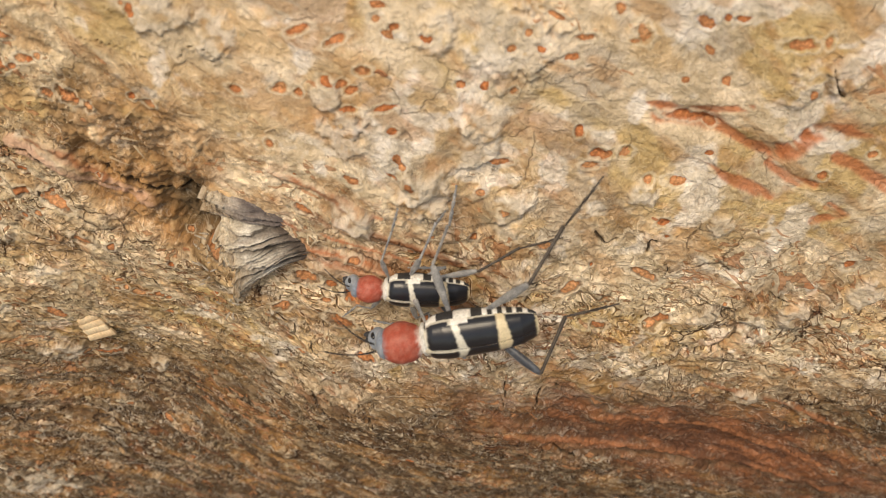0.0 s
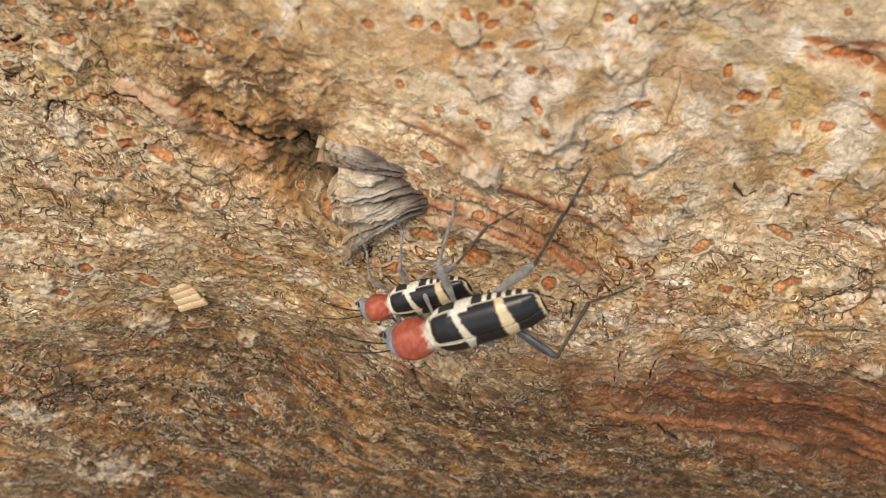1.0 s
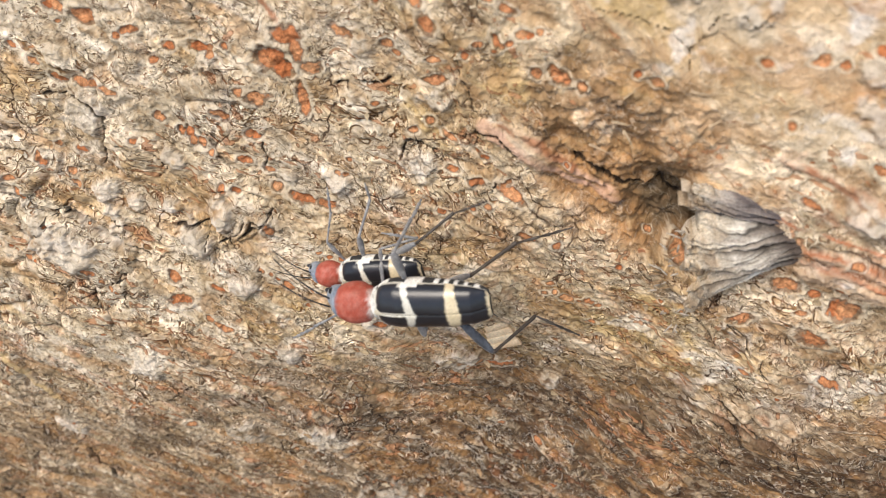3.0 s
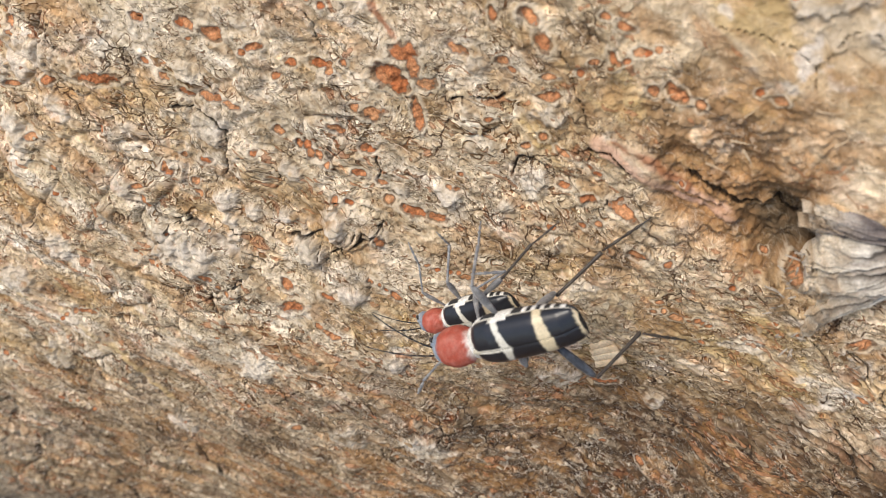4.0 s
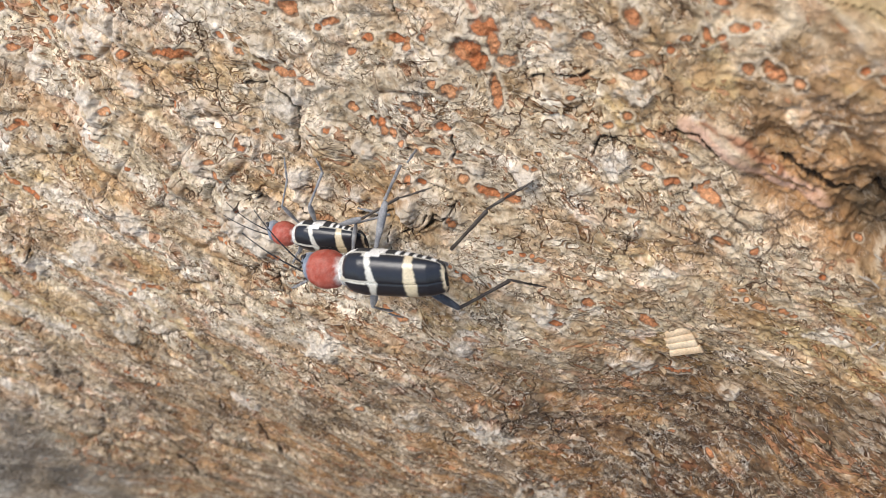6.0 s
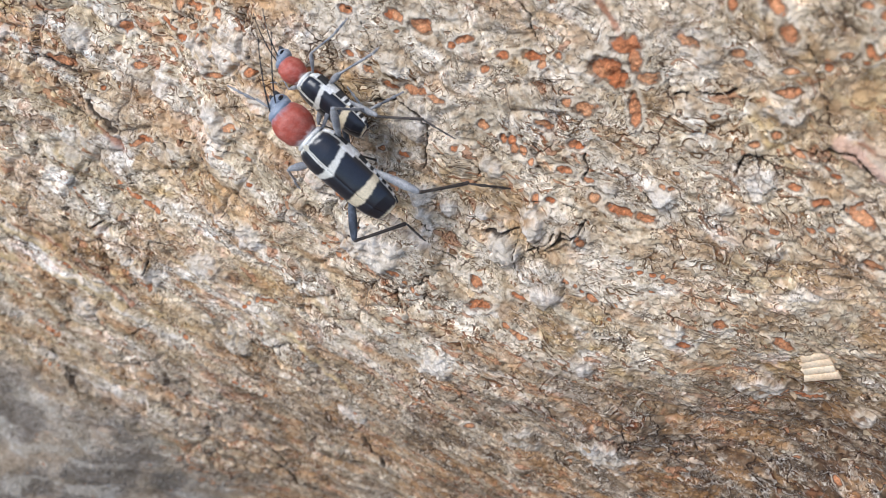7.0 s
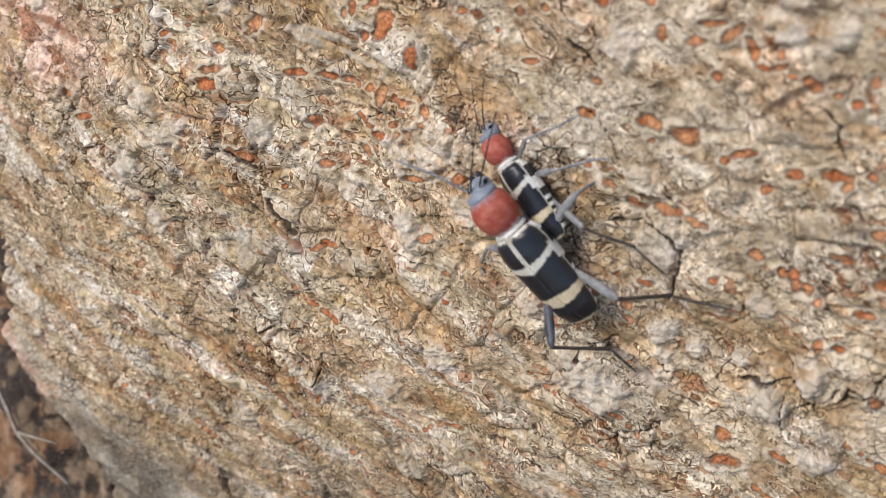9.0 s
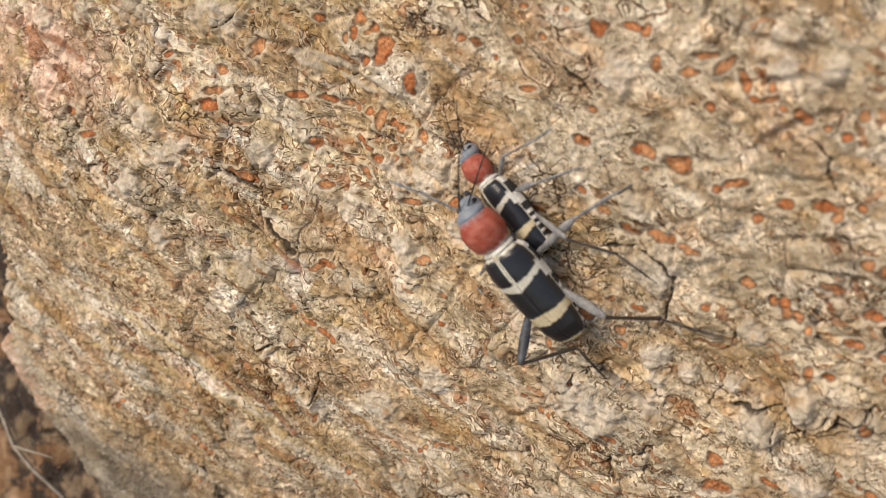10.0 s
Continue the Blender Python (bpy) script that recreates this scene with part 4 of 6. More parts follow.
lichen([(-44.9, 6.6, 2.6), (-35.9, 4.9, 2.1), (-58.1, 8.4, 2.2), (-41.2, 3.9, 1.4), (-51.4, 7.3, 1.6), (-16.3, -9.8, 3.0), (-1.2, -11.9, 1.0), (-1.4, -16.7, 2.1), (-11.5, -21.4, 1.1), (8.1, -41.4, 1.6), (3.9, -28.8, 1.8), (-8.6, -28.4, 2.9), (4.7, -21.4, 1.3), (10.6, -28.1, 1.1), (21.7, -13.9, 1.0), (6.6, -33.7, 1.3), (-21.3, -16.0, 1.9), (26.0, -17.5, 1.6), (-2.2, -23.2, 1.3), (13.6, -23.6, 1.0), (6.8, -26.0, 1.4), (-21.9, -27.0, 2.1), (-6.2, -42.1, 2.3), (29.9, -49.4, 1.1)])
lichen([(-0.4, -53.2, 2.0), (-20.7, -53.1, 2.2), (24.3, -23.2, 1.2), (17.2, -23.9, 1.1), (-50.9, -8.6, 2.4), (-43.4, -5.9, 2.5), (-20.7, -9.7, 2.0), (-34.2, -7.1, 1.5), (-15.4, -14.1, 1.4), (-46.4, -2.1, 1.8), (-49.2, -13.7, 1.6), (-26.2, -11.6, 1.7), (-34.0, 4.4, 1.9), (-21.6, -17.7, 1.7), (3.0, -25.4, 0.9), (-0.3, -24.7, 1.0), (-2.5, -25.9, 1.4), (3.7, -28.1, 1.7), (7.0, -26.9, 1.2), (-38.7, -31.9, 2.3), (-39.3, -18.0, 1.5), (-14.4, -24.0, 1.6), (-10.2, -26.7, 1.9), (8.3, -3.8, 1.5)])
lichen([(10.5, -4.7, 1.1), (-1.3, -3.5, 1.4), (-29.1, -30.8, 2.2), (-50.8, -36.6, 2.3), (-31.2, -41.7, 2.4), (58.8, -25.2, 2.0), (53.4, -26.9, 1.7), (64.8, -34.3, 1.9), (64.9, -27.1, 1.7), (80.0, -39.8, 1.4), (22.2, -45.9, 2.1), (16.4, -37.4, 1.4), (62.9, -22.3, 1.9), (53.9, -20.2, 1.9), (85.0, -52.3, 1.4), (21.7, -25.5, 0.8), (53.1, -17.2, 1.4), (74.3, -27.2, 1.2), (10.6, -67.6, 4.4), (7.6, -55.3, 3.1), (43.3, -11.2, 1.9), (46.7, -12.8, 1.5), (58.4, -24.9, 1.3), (65.2, -14.7, 3.3)])
lichen([(61.0, -13.9, 1.8), (54.0, -27.0, 1.4), (63.4, -20.0, 1.6), (86.8, -18.8, 1.5), (84.4, -19.4, 1.6), (80.2, -30.6, 1.4), (86.7, -40.7, 1.8), (91.9, -38.4, 1.7)])

crack(0.11, [(-3.8, -14.8), (-1.7, -15.0), (-0.2, -16.0), (0.2, -17.2), (-0.3, -18.9), (-0.9, -20.0), (-1.2, -21.1)])
crack(0.14, [(-41.7, -5.9), (-40.2, -7.3), (-37.7, -8.3), (-35.9, -9.9), (-34.6, -12.0)])
crack(0.38, [(-35.2, -12.9), (-34.6, -14.2), (-33.4, -15.9)])
crack(0.13, [(-61.3, -3.5), (-58.9, -4.7), (-56.5, -6.2), (-54.8, -7.8), (-54.0, -9.1)])
crack(0.12, [(-26.9, -16.4), (-25.9, -17.4), (-25.8, -19.3)])
crack(0.1, [(-44.2, -5.9), (-44.0, -8.0), (-44.3, -9.5)])
scars([(66.5, -14.3, 0.30, 0.30, -6), (65.3, -15.2, 0.40, 0.30, -6), (70, -15, 0.80, 0.30, -5), (78.8, -14.4, 0.30, 0.30, -5), (79.8, -14.6, 0.60, 0.25, -5), (72.2, -13.3, 0.40, 0.50, -5), (72.8, -23.8, 0.50, 0.40, -5), (70.4, -24.6, 0.70, 0.30, -6), (74.5, -26.1, 0.40, 0.40, -5), (85.2, -16.5, 0.30, 0.50, -4), (83.5, -16.6, 1.10, 0.40, -4), (79.2, -18.8, 0.40, 0.50, -4)])
scars([(64.3, -27.5, 0.40, 0.30, -6), (61.9, -29.7, 0.30, 0.30, -6), (89.7, -25.2, 0.40, 0.30, -4), (86.5, -26.7, 0.50, 0.40, -4), (78.6, -24.2, 0.40, 0.25, -4), (62.7, -25.8, 0.40, 0.30, -6), (-7.3, -4, 0.70, 0.25, -6), (-5.8, -0.9, 0.30, 0.30, -8), (1.1, -3.5, 0.50, 0.50, -8), (10.1, -13.5, 0.40, 0.30, -3), (4, -3.3, 0.80, 0.25, -8)])
plates([(-20.2, -16, 3.5, 2.2, -1), (-6.2, -28.6, 4.8, 4, -1), (3.7, -29.2, 2.1, 2.1, -3), (8.4, -27, 2.9, 2.2, -4), (6.2, -32.2, 2.6, 2.2, -2), (17.6, -24.7, 1.3, 1.1, -3), (23.8, -23.4, 1.9, 1.7, 0), (20.6, -18.1, 2.5, 1.3, -3), (-9.6, -16.8, 2.3, 1.6, -3), (1.2, -21.5, 2.3, 1.6, -4), (10.1, -27.8, 1.1, 1.4, 5), (-47.9, -8.3, 4.3, 4.1, -4), (-39.7, -17, 4.5, 3.1, -3), (-27.4, -18.2, 3.3, 2.6, 1)])

rnd = random.Random(5)
for _ in range(420):
    s, a = rnd.uniform(-95, 106), rnd.uniform(-78, 12)
    if fbm(np.array([s / 8]), np.array([a / 8]), 2, 50)[0] < 0.46 or rnd.random() < 0.5 * (a < -40) or (s < -12 and a < -16 and rnd.random() < 0.8):
        continue
    r = rnd.uniform(0.15, 0.30) * (1.5 if rnd.random() < 0.12 else 1)
    scars([(s, a, r * rnd.uniform(1.0, 2.2), r, rnd.gauss(-24, 25))], 0.09)
for _ in range(40):
    s, a, turn = rnd.uniform(-70, 60), rnd.uniform(-50, 11), rnd.gauss(-28, 22)
    for k in range(rnd.randint(3, 7)):
        s, a = s + rnd.uniform(0.5, 1.1) * math.cos(radians(turn)), a + rnd.uniform(0.5, 1.1) * math.sin(radians(turn))
        r = rnd.uniform(0.18, 0.36)
        scars([(s, a + rnd.gauss(0, 0.2), r * rnd.uniform(1.0, 2.0), r, turn + rnd.gauss(0, 20))], 0.12)
for _ in range(150):
    s, a, turn = rnd.uniform(-80, 100), rnd.uniform(-72, 11), radians(rnd.gauss(-40, 45))
    line, step = [(s, a)], rnd.uniform(0.5, 1.3)
    for _ in range(rnd.randint(2, 4)):
        turn += rnd.gauss(0, 0.5)
        line.append((line[-1][0] + step * math.cos(turn), line[-1][1] + step * math.sin(turn)))
    if s < 35 or a < -32:
        crack(rnd.uniform(0.06, 0.10), line, 0.3)
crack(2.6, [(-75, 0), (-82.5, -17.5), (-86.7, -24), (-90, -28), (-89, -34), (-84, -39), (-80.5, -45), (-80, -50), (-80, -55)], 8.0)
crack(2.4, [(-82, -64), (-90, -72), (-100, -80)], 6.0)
COL *= (1.04, 1.03, 1.10)


def build_log():
    """The log: the bark as one fine sheet on the side in view, over a coarse round core."""
    bark = bpy.data.meshes.new("log")
    ny, nx = S.shape
    f, q = A / LOG_R, LOG_R + swell(S, A) + H
    co = [LOG_C[k] + S * LOG_U[k] + q * np.sin(f) * LOG_E2[k] - q * np.cos(f) * LOG_E1[k] for k in range(3)]
    co = (np.stack(co, -1).reshape(-1, 3) * MM).astype(np.float32)
    i = np.arange(ny * nx).reshape(ny, nx)
    quads = np.stack([i[:-1, :-1], i[:-1, 1:], i[1:, 1:], i[1:, :-1]], -1).reshape(-1, 4)
    bark.vertices.add(len(co))
    bark.vertices.foreach_set("co", co.ravel())
    bark.loops.add(quads.size)
    bark.loops.foreach_set("vertex_index", quads.ravel().astype(np.int32))
    bark.polygons.add(len(quads))
    bark.polygons.foreach_set("loop_start", np.arange(0, quads.size, 4, dtype=np.int32))
    bark.update(calc_edges=True)
    bark.shade_smooth()
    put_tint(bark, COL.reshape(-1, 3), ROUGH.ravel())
    flow = bark.attributes.new("flow", "FLOAT_VECTOR", "POINT")
    flow.data.foreach_set("vector", np.stack([GU, GV, SMOOTH_TOP], -1).astype(np.float32).ravel())
    marks = bark.attributes.new("marks", "FLOAT_VECTOR", "POINT")
    marks.data.foreach_set("vector", np.stack([SCAR, SPLIT, HUE], -1).astype(np.float32).ravel())
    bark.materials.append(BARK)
    log = new("log", bark)
    tagged(log, "weathered grey-brown bark of a fallen log with rust-red scars", "log", kind="structure")

    bm = bmesh.new()
    rings = []
    for s in range(-500, 501, 20):
        ring = []
        for k in range(96):
            ang = 2 * math.pi * k / 96
            r = LOG_R - 7.0 + 2.5 * noise.noise((s * 0.02, 3 * math.cos(ang), 3 * math.sin(ang)))
            ring.append(bm.verts.new((LOG_C + s * LOG_U + r * math.sin(ang) * LOG_E2 - r * math.cos(ang) * LOG_E1) * MM))
        rings.append(ring)
    for r0, r1 in zip(rings[:-1], rings[1:]):
        for k in range(96):
            bm.faces.new((r0[k], r1[k], r1[(k + 1) % 96], r0[(k + 1) % 96]))
    bm.faces.new(rings[0])
    bm.faces.new(rings[-1][::-1])
    core = part("wood_core", bm, BARK_CORE, log, "plain brown bark round the back of the log")
    return log


def put_tint(mesh, colours, strength=1.0):
    at = mesh.color_attributes.new("tint", "FLOAT_COLOR", "POINT")
    rgba = np.ones((len(colours), 4), np.float32)
    rgba[:, :3], rgba[:, 3] = colours, strength
    at.data.foreach_set("color", rgba.ravel())


def part(name, bm, mat, parent, label=""):
    """Links a bmesh as one mesh under a thing or a part."""
    me = bpy.data.meshes.new(name)
    bmesh.ops.recalc_face_normals(bm, faces=bm.faces)
    bm.to_mesh(me)
    bm.free()
    me.shade_smooth()
    me.materials.append(mat)
    ob = new(name, me)
    ob.parent = parent
    return tagged(ob, label)


BARK_CORE = plain_material("plain_bark", (0.20, 0.13, 0.075), 0.9, 1.2, 0.4, 0.5, 0.2, 0.0, (0.12, 0.08, 0.05))
LOG = build_log()


# ---- the beetles ----
def loft(rings, caps=True, wrap=True):
    """A bmesh skin over rings of points (mm)."""
    bm = bmesh.new()
    rows = [[bm.verts.new(Vector(p) * MM) for p in ring] for ring in rings]
    n = len(rows[0])
    for r0, r1 in zip(rows[:-1], rows[1:]):
        for k in range(n if wrap else n - 1):
            bm.faces.new((r0[k], r0[(k + 1) % n], r1[(k + 1) % n], r1[k]))
    if caps and wrap:
        bm.faces.new(rows[0][::-1])
        bm.faces.new(rows[-1])
    return bm


def spun(profile, sides=14, flat=1.0, bend=0.0, size=1.0):
    """A rod along x from (x, radius) pairs, flattened in z and bent downwards."""
    rings = []
    for x, r in profile:
        z0 = -bend * (x / profile[-1][0]) ** 2
        rings.append([(size * x, size * r * math.cos(2 * math.pi * k / sides), size * (r * flat * math.sin(2 * math.pi * k / sides) + z0)) for k in range(sides)])
    return loft(rings)


def globe(centre, rx, ry, rz, rough=0.02, rows=26, cols=36, seed=0):
    """A slightly uneven ellipsoid, long along x."""
    rings = []
    for i in range(1, rows):
        th = math.pi * i / rows
        ring = []
        for k in range(cols):
            ph = 2 * math.pi * k / cols
            d = Vector((math.cos(th), math.sin(th) * math.cos(ph), math.sin(th) * math.sin(ph)))
            q = 1 + rough * noise.noise(d * 3 + Vector((seed, 0, 0)))
            ring.append((centre[0] + rx * q * d.x, centre[1] + ry * q * d.y, centre[2] + rz * q * d.z))
        rings.append(ring)
    return loft(rings)


def elytron_width(u):
    """Half the width of the closed wing cases, from base (0) to tip (1)."""
    return float(np.interp(u, [0, 0.03, 0.08, 0.18, 0.4, 0.65, 0.85, 0.95, 0.985, 1], [0.98, 1.36, 1.66, 1.80, 1.75, 1.68, 1.50, 1.28, 1.08, 0.68]))


def elytron(side, size):
    """One wing case and its pattern: black with a pale hooked band in front and a pale cross band behind."""
    nu, nw = 110, 46
    rings, tint = [], []
    for i in range(nu + 1):
        u = i / nu
        width, ring = elytron_width(u), []
        high = float(np.interp(u, [0, 0.06, 0.2, 0.6, 0.85, 1], [0.95, 1.2, 1.34, 1.24, 0.95, 0.35]))
        for j in range(nw + 1):
            w = j / nw
            ang = w * 1.62
            y = width * math.sin(min(ang, math.pi / 2)) * (1 if ang < math.pi / 2 else math.cos(ang - math.pi / 2) ** 0.5) + 0.012
            z = high * (max(math.cos(ang), 0.0) ** 0.85 if ang < math.pi / 2 else -0.55 * math.sin(ang - math.pi / 2) / math.sin(0.18) * 0.3) - 0.035 * math.exp(-(w / 0.035) ** 2)
            ring.append((size * (3.42 - 7.95 * u), size * side * y, size * z))
            n1 = noise.fractal((u * 26, w * 9, side * 3.0), 1.0, 2.0, 3) * 0.010
            wb, ub = w + n1 * 2, u + n1
            front = abs(ub - (0.335 - 0.075 * wb)) - (0.021 + 0.016 * max(0.0, 1 - wb / 0.32))
            hook = min(max(abs(wb - 0.02) - 0.025, ub - 0.33, 0.05 - ub), max(abs(wb - 0.86) - 0.05, ub - 0.31, 0.23 - ub))
            back = abs(ub - (0.70 - 0.03 * wb)) - (0.052 - 0.028 * wb)
            base = max(ub - 0.022, wb - 0.9)
            tip = 0.985 - ub
            pale = 1 - min(1.0, max(0.0, min(front, hook, back, base, tip) / 0.016))
            if w > (0.93 if 0.02 < u < 0.45 else 0.95):
                pale = max(pale, 0.75)
            flank = w > 0.80 and 0.25 < u < 0.40
            if flank:
                pale = max(pale, min(1.0, (w - 0.80) / 0.05))
            cream = Vector((0.82, 0.80, 0.75)) if flank else Vector((0.68, 0.57, 0.38)) if min(back, tip) < 0.02 else Vector((0.66, 0.63, 0.54))
            tint.append(tuple(Vector((0.020, 0.021, 0.026)).lerp(cream, pale)))
        rings.append(ring)
    bm = loft(rings, wrap=False)
    return bm, tint


def under_body(size):
    """Breast and abdomen below the wing cases: dark, with white-haired patches along the sides."""
    nu, nk = 90, 28
    rings, tint = [], []
    for i in range(nu + 1):
        u = i / nu
        width = 0.99 * elytron_width(min(1.0, 0.02 + 0.95 * u))
        deep = float(np.interp(u, [0, 0.1, 0.35, 0.7, 0.93, 1], [0.8, 1.45, 1.75, 1.35, 0.85, 0.3]))
        ring = []
        for k in range(nk):
            ph = 2 * math.pi * k / nk
            y, z = width * math.cos(ph), (deep if math.sin(ph) < 0 else 0.25) * math.sin(ph) - 0.12
            ring.append((size * (3.35 - 7.8 * u), size * y, size * z))
            patch = 0.0
            if -1.0 < z < 0.12:
                stripe = (u * 8.15) % 0.72
                patch = float(0.50 < u < 0.93 and stripe < 0.30 + 0.12 * noise.noise((u * 9, 3.0, 1.0))) or float(0.27 < u < 0.43) or float(0.02 < u < 0.12)
                patch *= 0.9 * min(1.0, max(0.0, (0.1 - z) / 0.12))
            tint.append(tuple(Vector((0.035, 0.034, 0.035)).lerp(Vector((0.82, 0.80, 0.75)), patch)))
        rings.append(ring)
    return loft(rings), tint


def pronotum(size, shield):
    """The round brick-red shield behind the head, hairy and blue-grey towards the head."""
    bm = globe((5.05 * size, 0, 0), 1.72 * shield * size, 1.52 * shield * size, 1.46 * shield * size, 0.04)
    tint = []
    for v in bm.verts:
        x, y, z = v.co / (MM * size)
        n = noise.fractal((x * 2.2, y * 2.2, z * 2.2), 0.8, 2.0, 4)
        front, rear = min(1.0, max(0.0, (x - 6.0 + 0.25 * n) / 0.55)), min(1.0, max(0.0, (3.95 - x + 0.15 * n) / 0.25))
        c = Vector((0.37, 0.070, 0.042)).lerp(Vector((0.46, 0.15, 0.11)), min(1.0, max(0.0, 0.35 + 0.9 * n)))
        tint.append(tuple(c.lerp(Vector((0.23, 0.265, 0.32)), 0.9 * front).lerp(Vector((0.72, 0.70, 0.64)), 0.85 * rear)))
    return bm, tint


def tinted_part(name, made, mat, parent, label=""):
    bm, tint = made
    ob = part(name, bm, mat, parent, label)
    put_tint(ob.data, np.array(tint))
    return ob


def antenna(size, joints=10):
    """A thread of short joints, bent a little outwards."""
    prof, x = [], 0.0
    for k in range(joints):
        n, r = (0.75 if k == 0 else 0.52), 0.072 - 0.0032 * k
        prof += [(x, 0.6 * r), (x + 0.1 * n, 0.8 * r), (x + 0.8 * n, r), (x + n, 0.75 * r)]
        x += n
    return spun(prof, 8, 1.0, 1.1, size)


def limb(kind, length, size, slim=1.0):
    """A joint of a leg, along x: clubbed femur, slim tibia or jointed tarsus."""
    if kind == "femur":
        prof = [(0, 0.15), (0.06, 0.2), (0.3, 0.25), (0.55, 0.38), (0.75, 0.42), (0.9, 0.33), (0.97, 0.25), (1, 0.15)]
        return spun([(x * length, r * slim) for x, r in prof], 12, 0.75, 0.1, size)
    if kind == "tibia":
        prof = [(0, 0.12), (0.04, 0.19), (0.12, 0.15), (0.5, 0.155), (0.85, 0.18), (0.97, 0.2), (1, 0.12)]
        return spun([(x * length, r * slim) for x, r in prof], 10, 0.8, 0.12, size)
    prof, x = [], 0.0
    for n in (0.42, 0.22, 0.16):
        prof += [(x * length, 0.08), ((x + 0.8 * n) * length, 0.15), ((x + n) * length, 0.09)]
        x += n
    prof += [(0.97 * length, 0.06), (1.0 * length, 0.09), (1.03 * length, 0.02)]
    return spun(prof, 8, 0.7, 0.1, size)


def aim(p, q, size=1.0):
    """The pose at p (mm, in the body) with x towards q."""
    p, q = Vector(p) * size, Vector(q) * size
    x = (q - p).normalized()
    side = Vector((0, 0, 1)).cross(x)
    side = side.normalized() if side.length > 1e-4 else Vector((0, 1, 0))
    m = Matrix((x, side, x.cross(side))).transposed().to_4x4()
    m.translation = p * MM
    return m


LEG_LENGTHS = {"hind": (5.25, 4.6, 4.0), "middle": (4.2, 3.8, 3.0), "front": (3.6, 3.1, 2.7)}
COXA = {"hind": (-0.6, 0.75, -1.0), "middle": (1.4, 0.75, -0.95), "front": (3.2, 0.6, -0.85)}


def build_beetle(size, label, shield=1.0):
    """A longhorn-like beetle in parts, x forwards, z up; returns the thing and its legs by name and side."""
    root = tagged(new("beetle"), label, "beetle", "mating beetles")
    tinted_part("wing_case", elytron(1, size), ELYTRA, root, "black wing case with cream bands")
    tinted_part("wing_case", elytron(-1, size), ELYTRA, root, "black wing case with cream bands")
    tinted_part("abdomen", under_body(size), HAIRY, root, "dark underside with white-haired patches")
    tinted_part("pronotum", pronotum(size, shield), PRONOTUM, root, "rounded brick-red pronotum with blue-grey front")
    part("collar", globe((3.46 * size, 0, -0.05 * size), 0.40 * size, 1.22 * size, 1.12 * size, 0.03), HAIRY_PALE, root, "pale-haired collar")
    part("front_collar", globe((6.42 * size, 0, -0.12 * size), 0.52 * size, 1.12 * shield * size, 1.06 * shield * size, 0.02), HEAD, root, "blue-grey haired front rim of the pronotum")
    part("scutellum", globe((3.12 * size, 0, 1.06 * size), 0.34 * size, 0.26 * size, 0.12 * size, 0.02, 12, 16), CREAM, root, "white-haired scutellum")
    head = part("head", globe((6.70 * size, 0, -0.62 * size), 0.76 * size, 0.86 * size, 0.82 * size, 0.05), HEAD, root, "blue-grey haired head")
    feelers = []
    for side in (1, -1):
        part("eye", globe((6.95 * size, side * 0.66 * size, -0.45 * size), 0.2 * size, 0.2 * size, 0.32 * size, 0.0, 16, 20), EYE, head, "black compound eye")
        part("mandible", globe((7.35 * size, side * 0.28 * size, -0.95 * size), 0.4 * size, 0.2 * size, 0.22 * size, 0.0, 10, 12), ANTENNA, head)
        feeler = part("antenna", antenna(size), ANTENNA, head, "thin dark antenna")
        feelers.append(feeler)
    legs = {("antenna", side): ob for side, ob in zip((1, -1), feelers)}
    for pair, lengths in LEG_LENGTHS.items():
        for side in (1, -1):
            names = [f"{pair}_{joint}" for joint in ("femur", "tibia", "tarsus")]
            # left hind femur takes the shaded tone, the other femora the lit one
            mats = [SHADED_LEG if (pair, side) == ("hind", 1) else LIT_GREY_LEG, DARK_LEG if pair == "hind" else LIT_GREY_LEG, DARK_LEG if pair == "hind" else LIT_GREY_LEG]
            legs[pair, side] = [part(n, limb(n.split("_")[1], l, size, {"hind": 0.9, "middle": 0.8, "front": 0.62}[pair]), m, root) for n, l, m in zip(names, lengths, mats)]
    return root, legs


HAIRY_PALE = plain_material("pale_haired", (0.76, 0.74, 0.69), 0.8, 0.1, 0.3, 0.02, 0.2, 0.3, (0.52, 0.50, 0.45))
RIDER_THING, RIDER_LEGS = build_beetle(1.0, "black beetle with red pronotum and cream bands, riding on another beetle")
CARRIER_THING, CARRIER_LEGS = build_beetle(0.75, "smaller black and red beetle on the bark, carrying its mate", 0.90)


# ---- the ground that the log lies on ----
def build_ground():
    bm = bmesh.new()
    n, low = 60, (LOG_C.z - LOG_R) * MM
    grid = []
    for i in range(n + 1):
        for j in range(n + 1):
            x, y = (math.copysign(abs(k / (n / 2) - 1) ** 4, k / (n / 2) - 1) * 400 for k in (i, j))
            near = max(0.0, 1 - math.hypot(x, y) / 3)
            z = low - 0.004 + near * 0.012 * noise.fractal((x * 9, y * 9, 0), 1.0, 2.0, 4)
            grid.append(bm.verts.new((x, y, z)))
    for i in range(n):
        for j in range(n):
            k = i * (n + 1) + j
            bm.faces.new((grid[k], grid[k + n + 1], grid[k + n + 2], grid[k + 1]))
    me = bpy.data.meshes.new("ground")
    bm.to_mesh(me)
    bm.free()
    me.shade_smooth()
    me.materials.append(LITTER)
    tagged(new("ground", me), "shaded brown earth and leaf litter under the log", "ground", kind="structure")


build_ground()


